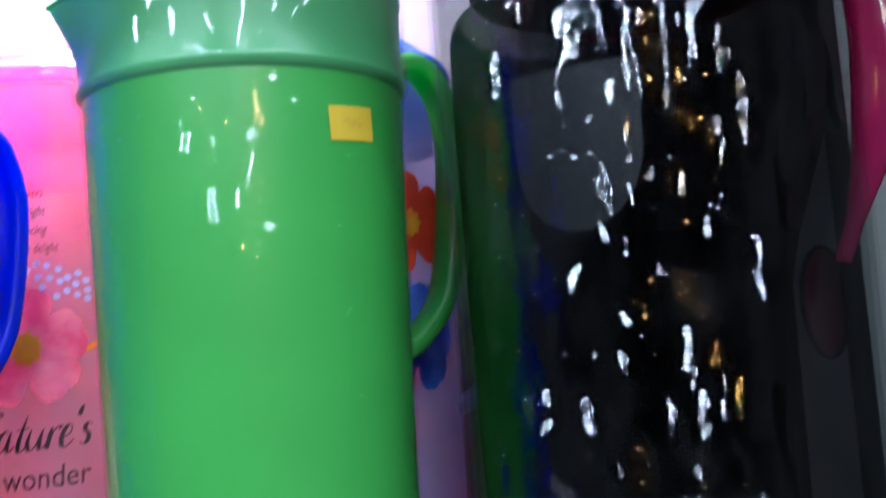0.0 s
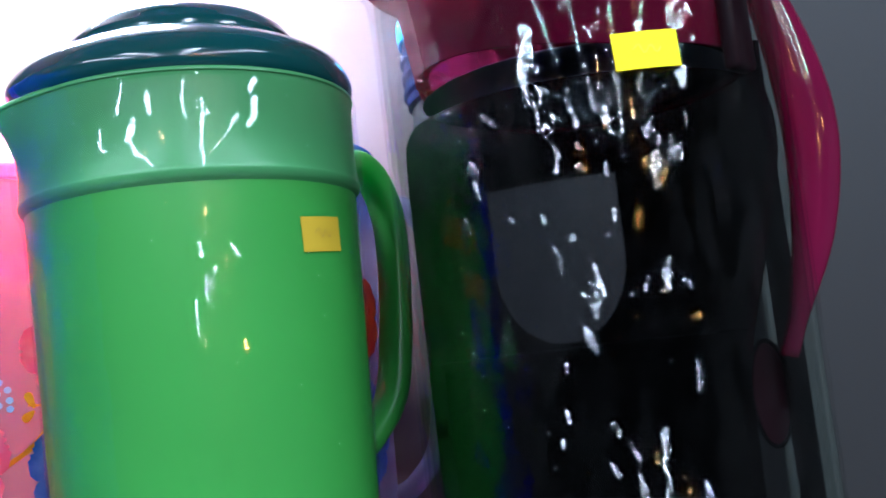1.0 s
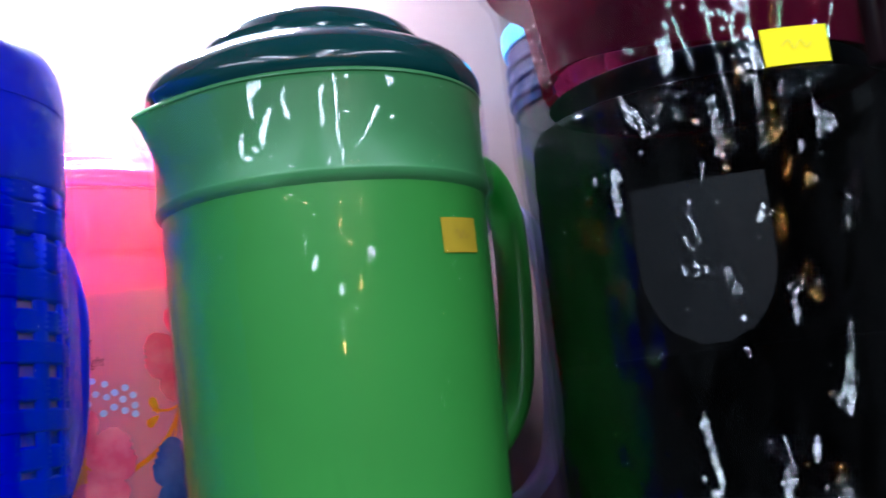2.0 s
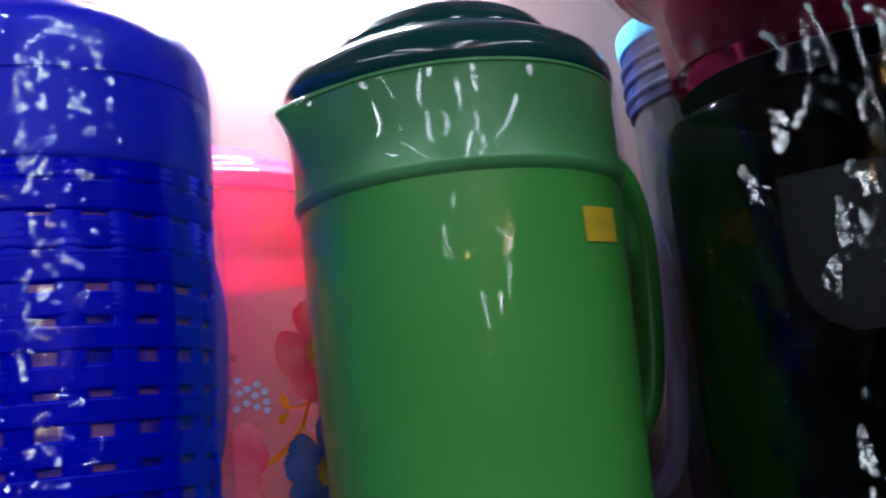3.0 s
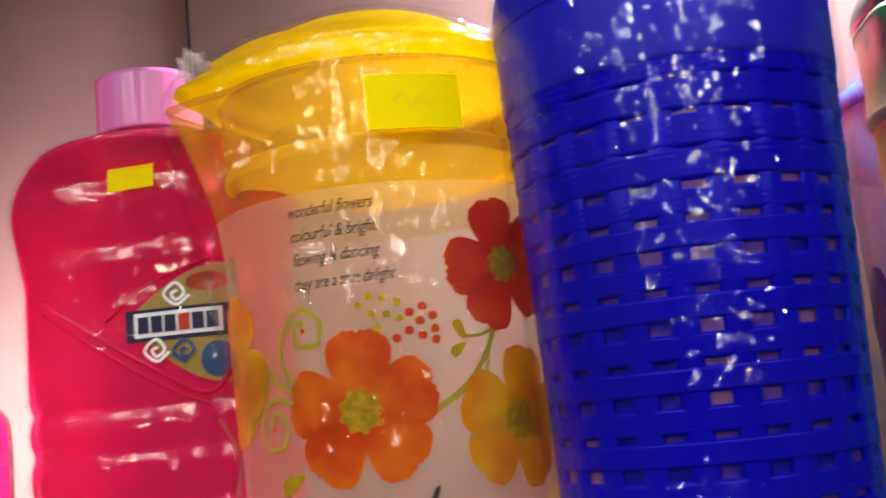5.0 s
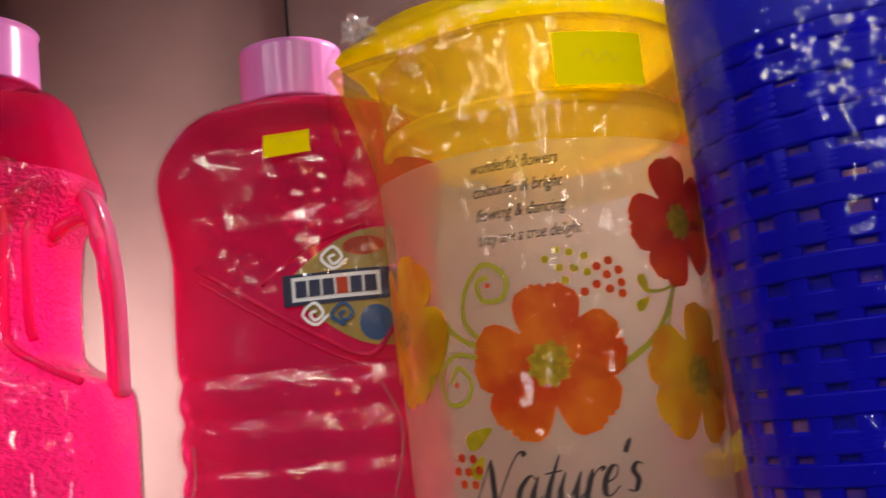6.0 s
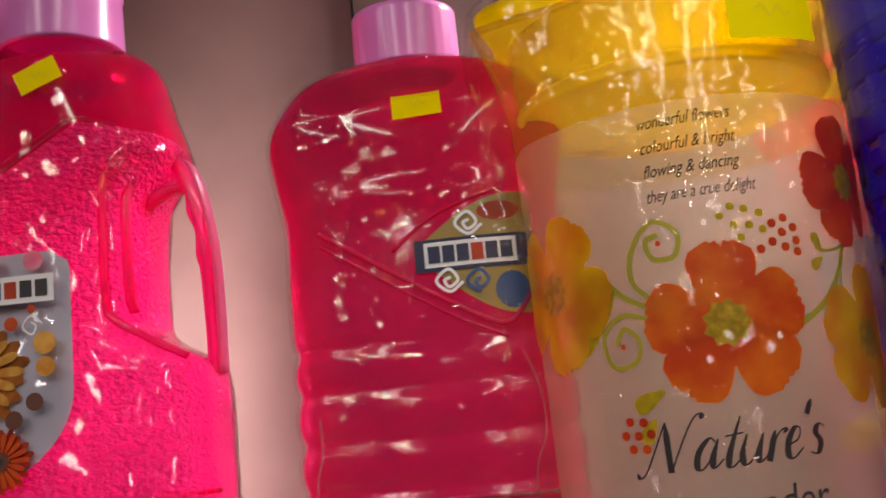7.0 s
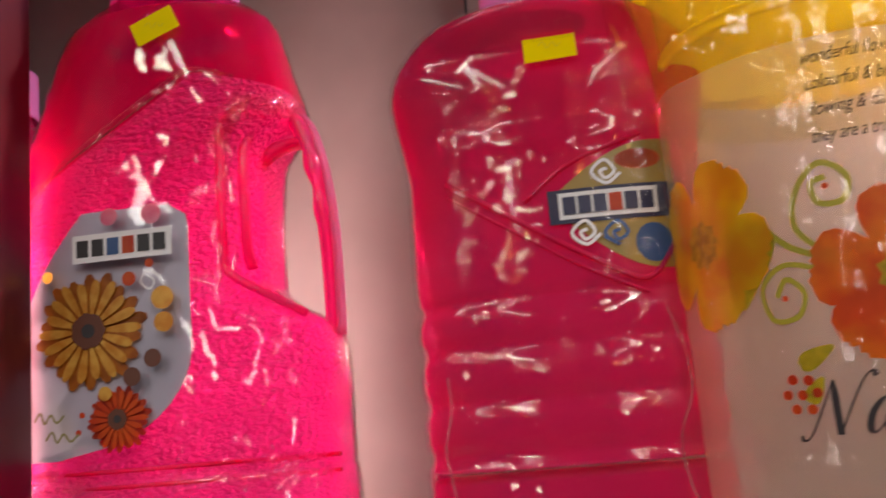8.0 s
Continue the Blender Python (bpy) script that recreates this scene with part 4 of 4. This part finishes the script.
        stroke(bm, [(cu + 0.0048 * sgn, cv - 0.001), (cu, cv - 0.0040), (cu - 0.0044, cv), (cu, cv + 0.0038), (cu + 0.0030, cv), (cu, cv - 0.0024), (cu - 0.0016, cv), (cu + 0.0006, cv + 0.0009)], 0.0011)
        part("label_print", lay(bm, skin, 0.0012), ink, label)

    def shoulder(u, v, lift):
        return Vector((u, -(0.0293 + lift) + max(0.0, v - 0.203) * 0.30, v))
    price_sticker("price_sticker", t, shoulder, 0.0045, 0.2065, 0.0174, 0.0108, math.radians(2), 0.0030)
    return t


round_bottle()


def handled_bottle():
    t = thing("water_bottle", "translucent pink bottle with a moulded side handle and flower label", "bottle", -0.4714, 0.085, 0.0065)
    t.scale = (0.9164, 0.9164, 0.9164)
    # left and right outline by height, about the bottle's own middle
    outline = [(-0.0068, -0.064, 0.060, 0.030), (0.000, -0.070, 0.066, 0.034), (0.030, -0.0725, 0.0680, 0.036), (0.070, -0.0728, 0.0675, 0.036), (0.076, -0.0712, 0.0665, 0.0345),
               (0.082, -0.0722, 0.0668, 0.035), (0.105, -0.0715, 0.0668, 0.035), (0.122, -0.0710, 0.0665, 0.035), (0.1300, -0.0705, 0.0650, 0.035), (0.1360, -0.0703, 0.0590, 0.035), (0.1420, -0.0700, 0.0480, 0.035), (0.1480, -0.0698, 0.0415, 0.035),
               (0.1540, -0.0696, 0.0405, 0.035), (0.178, -0.0688, 0.0408, 0.035), (0.1950, -0.0665, 0.0420, 0.0345), (0.2050, -0.0640, 0.0440, 0.034), (0.2140, -0.0615, 0.0495, 0.034), (0.2230, -0.0587, 0.0548, 0.0335), (0.2320, -0.0565, 0.0540, 0.033),
               (0.2460, -0.0540, 0.0505, 0.0325), (0.2600, -0.0515, 0.0475, 0.032), (0.2720, -0.0470, 0.0440, 0.031), (0.2790, -0.0390, 0.0375, 0.029), (0.2840, -0.0290, 0.0285, 0.0265), (0.2880, -0.0255, 0.0255, 0.0250), (0.2950, -0.0250, 0.0250, 0.0250)]
    bm = bmesh.new()
    rows = []
    n = 72
    pts = spline([(z, xl, xr) for z, xl, xr, d in outline], 3)
    deps = spline([(d, 0, 0) for z, xl, xr, d in outline], 3)
    for p, q in zip(pts, deps):
        z, xl, xr, d = p.x, p.y, p.z, q.x
        z = z if z < 0.225 else 0.225 + (z - 0.225) * 0.89
        pw = 2.0 + 1.6 * max(0.0, min(1.0, (0.27 - z) / 0.05))
        row = []
        for k in range(n):
            a = 2 * math.pi * k / n
            s, c = math.sin(a), -math.cos(a)
            row.append(bm.verts.new(((xl + xr) / 2 + (xr - xl) / 2 * math.copysign(abs(s) ** (2 / pw), s), d * math.copysign(abs(c) ** (2 / pw), c), z)))
        rows.append(row)
    for a, b in zip(rows, rows[1:]):
        for k in range(n):
            bm.faces.new((a[k], a[(k + 1) % n], b[(k + 1) % n], b[k]))
    bm.faces.new(list(reversed(rows[0])))
    wrap_bm = bm.copy()
    top_bm = bm.copy()
    for half, keep_low in ((bm, True), (top_bm, False)):
        for slope in (0.62, -0.20):
            bmesh.ops.bisect_plane(half, geom=list(half.verts) + list(half.edges) + list(half.faces), dist=1e-6, plane_co=(0.02, 0, 0.236), plane_no=(-slope, 0, 1))
        centres = [(f, f.calc_center_median()) for f in half.faces]
        away = [f for f, c in centres if (c.z > 0.236 + min(0.62 * (c.x - 0.02), -0.20 * (c.x - 0.02))) == keep_low]
        bmesh.ops.delete(half, geom=away, context="FACES")
    part("body", bm, "red_pebbled", t, "pebbled translucent pink body")
    part("shoulder", top_bm, "red_smooth", t, "smooth deep red shoulder")
    for v in wrap_bm.verts:
        if v.co.z < 0.268:
            v.co += Vector((v.co.x / 0.07, v.co.y / 0.035, 0)) * (0.0014 + 0.0008 * noise.noise(v.co * 70))
    part("plastic_wrap", wrap_bm, "film_edge", t, "clear crinkled cellophane wrap")
    path = spline([(0.0485, 0, 0.2225), (0.0540, 0, 0.2185), (0.0580, 0, 0.2080), (0.0612, 0, 0.1930), (0.0632, 0, 0.1760), (0.0641, 0, 0.1560), (0.0643, 0, 0.1270)], 8)
    part("handle", sweep(path, lambda q: 0.020 - 0.004 * q, lambda q: 0.0078 - 0.0035 * q + 0.0018 * math.sin(q * 32) * (1 if 0.25 < q < 0.7 else 0), 12), "pink_smooth", t, "moulded strap handle with finger ribs")
    band = [p + Vector((0.0048 - 0.0016 * k / len(path), 0, 0.0006)) for k, p in enumerate(path)]
    part("handle_band", sweep(band, 0.011, 0.0026, 10), "pink_strap", t, "thin lilac-pink outer edge of the handle")
    # moulded surround of the finger opening, and the hook where the strap leaves the body
    for pts, wide in (([(0.0450, -0.020, 0.2180), (0.0360, -0.0275, 0.2195), (0.0300, -0.0300, 0.2140), (0.0290, -0.0304, 0.1980), (0.0290, -0.0304, 0.1600), (0.0320, -0.0305, 0.1515), (0.0450, -0.0315, 0.1430), (0.0600, -0.0250, 0.1340)], 0.0034),
                      ([(0.0385, -0.0240, 0.2080), (0.0372, -0.0255, 0.1980), (0.0372, -0.0255, 0.1640), (0.0385, -0.0240, 0.1540)], 0.0042)):
        part("recess_ridge", sweep(spline(pts, 6), wide, wide, 10), "pink_smooth", t, "smooth moulded ridge round the finger opening")
    hook = spline([(0.0370, -0.012, 0.1990), (0.0430, -0.010, 0.2045), (0.0500, -0.006, 0.2085), (0.0575, -0.002, 0.2095)], 6)
    part("handle_hook", sweep(hook, 0.010, lambda q: 0.0080 - 0.0045 * q, 10), "pink_smooth", t)
    crease = spline([(-0.0560, -0.0290, 0.1840), (-0.0400, -0.0362, 0.1990), (-0.0160, -0.0366, 0.2150), (0.0080, -0.0362, 0.2300), (0.0200, -0.0350, 0.2365), (0.0360, -0.0300, 0.2335)], 6)
    part("wrap_fold", sweep(crease, 0.0012, lambda q: 0.0012 + 0.0022 * math.sin(math.pi * q) ** 2, 8), "film_edge", t, "bright fold of the cellophane along the shoulder")
    for z in (0.0790, 0.0730):
        ring = [Vector((-0.002 + 0.0700 * math.sin(a), -0.0362 * math.copysign(abs(math.cos(a)) ** 0.6, math.cos(a)), z)) for a in [math.radians(-80 + 5 * k) for k in range(33)]]
        part("moulded_bead", sweep(ring, 0.0018, 0.0018, 6, up=(0, 0, 1)), "red_clear", t)
    cap = rounded([(0.0272, 0.2783), (0.0282, 0.2788), (0.0284, 0.2803), (0.0278, 0.3045), (0.0262, 0.3075), (0.0005, 0.3080)], 3)
    part("cap", lathe(cap, 72), "pink_cap", t, "orchid pink screw cap")

    def skin(u, v, lift):
        w = min(abs(u + 0.013) / 0.0600, 0.985)
        return Vector((u, -(0.0352 + lift) * (1 - w ** 3.6) ** (1 / 3.6), v))
    # label: round-cornered tongue that ends low on the outer side
    lab = bmesh.new()
    rows = []
    for i in range(22):
        v = 0.0845 + (0.1815 - 0.0845) * i / 21
        q = i / 21
        right = -0.0395 + 0.056 * math.sqrt(max(0.0, 1 - max(0.0, 1 - q / 0.42) ** 2))
        right -= 0.008 * (1 - math.sqrt(max(0.0, 1 - max(0.0, (q - 0.91) / 0.09) ** 2)))
        left = -0.0540 + 0.0260 * max(0.0, (q - 0.55) / 0.45) ** 1.5
        rows.append([lab.verts.new((left + (right - left) * k / 10, v, 0)) for k in range(11)])
    for a, b in zip(rows, rows[1:]):
        for k in range(10):
            lab.faces.new((a[k], a[k + 1], b[k + 1], b[k]))
    label = part("label", lay(lab, skin, 0.0006), "silver", t, "silvery label with an orange flower")
    lift = [0.0010]

    def draw(ink, fn):
        b = bmesh.new()
        fn(b)
        lift[0] += 0.00006
        part("label_print", lay(b, skin, lift[0]), ink, label)
    for cu, cv, size, ink, heart in ((-0.0245, 0.1336, 0.0235, "gerbera", "brown"), (-0.0120, 0.0985, 0.0130, "red_petal", "brown")):
        for k in range(36):
            a = 2 * math.pi * (k % 18 + (0.5 if k < 18 else 0.0)) / 18
            draw(("gerbera_deep" if k < 18 else "gerbera") if ink == "gerbera" else ("red_deep" if k < 18 else "red_petal"), lambda b, a=a: petal(b, cu + size * 0.22 * math.cos(a), cv + size * 0.22 * math.sin(a), size * ((0.80 if k < 18 else 0.70) - 0.05 * (k % 3)), size * (0.22 if k < 18 else 0.165), a, 0.0))
        draw(heart, lambda b: blob(b, cu, cv, size * 0.30, size * 0.30, wave=0.06, waves=11))
        draw("ink", lambda b: blob(b, cu, cv, size * 0.12, size * 0.12))
    for u, v, s, ink in ((-0.0060, 0.1521, 0.0029, "red_petal"), (0.0025, 0.1575, 0.0018, "red_petal"), (0.0075, 0.1435, 0.0046, "gerbera"), (0.0078, 0.1340, 0.0040, "gerbera"), (0.0030, 0.1205, 0.0036, "brown"), (-0.0055, 0.1140, 0.0037, "brown"),
                         (-0.0165, 0.1085, 0.0028, "gerbera"), (-0.0260, 0.1010, 0.0012, "red_petal"), (-0.0275, 0.0945, 0.0012, "red_petal"), (-0.0400, 0.1560, 0.0024, "gerbera"), (-0.0135, 0.1775, 0.0036, "pink_petal"), (0.0040, 0.1770, 0.0042, "pink_petal")):
        draw(ink, lambda b: blob(b, u, v, s, s, n=14, rings=2))
    draw("white_ink", lambda b: rect(b, -0.0290, 0.1600, 0.0122, 0.1712, 0, 8, 2))
    for k in range(6):
        draw("ink" if k not in (2, 3) else ("label_blue" if k == 2 else "red_petal"), lambda b: rect(b, -0.0272 + k * 0.0064, 0.1622, -0.0272 + k * 0.0064 + 0.0050, 0.1690, 0, 2, 1))
    for k, (u, v, w) in enumerate(((-0.0460, 0.1000, 0.0130), (-0.0410, 0.0925, 0.0140))):
        draw("grey_ink", lambda b: stroke(b, [(u, v), (u + w * 0.2, v + 0.003), (u + w * 0.35, v - 0.001), (u + w * 0.55, v + 0.002), (u + w * 0.75, v - 0.001), (u + w, v + 0.0015)], 0.0009))
    draw("white_ink", lambda b: stroke(b, [(0.0075, 0.1510), (0.0030, 0.1545), (-0.0005, 0.1505), (0.0030, 0.1470), (0.0050, 0.1500), (0.0030, 0.1520)], 0.0006))

    def neck(u, v, lift):
        return Vector((u, -(0.0330 + lift) * (1 - min(abs(u) / 0.05, 0.98) ** 2.6) ** (1 / 2.6), v))
    price_sticker("price_sticker", t, neck, 0.0050, 0.2575, 0.0190, 0.0105, math.radians(22), 0.0022)
    return t


M["gerbera"] = watercolour("gerbera_ink", (0.62, 0.25, 0.03), (0.78, 0.44, 0.08), 160)
M["gerbera_deep"] = watercolour("deep_gerbera_ink", (0.34, 0.09, 0.012), (0.52, 0.17, 0.02), 160)
M["red_deep"] = watercolour("deep_red_ink", (0.34, 0.02, 0.012), (0.46, 0.05, 0.014), 160)
handled_bottle()


def plain_bottle(x, y):
    t = thing("water_bottle", "pink bottle standing behind the handled bottle", "bottle", x, y)
    prof = rounded([(0.0005, 0.001), (0.036, 0.001), (0.040, 0.006), (0.041, 0.10), (0.041, 0.19), (0.038, 0.225), (0.030, 0.247), (0.020, 0.258), (0.019, 0.266)], 4)
    part("body", lathe(prof, 64), "red_clear", t)
    part("cap", lathe(rounded([(0.0205, 0.262), (0.0213, 0.264), (0.0211, 0.284), (0.0190, 0.287), (0.0005, 0.2875)], 3), 48), "pink_cap", t)


plain_bottle(-0.612, 0.180)
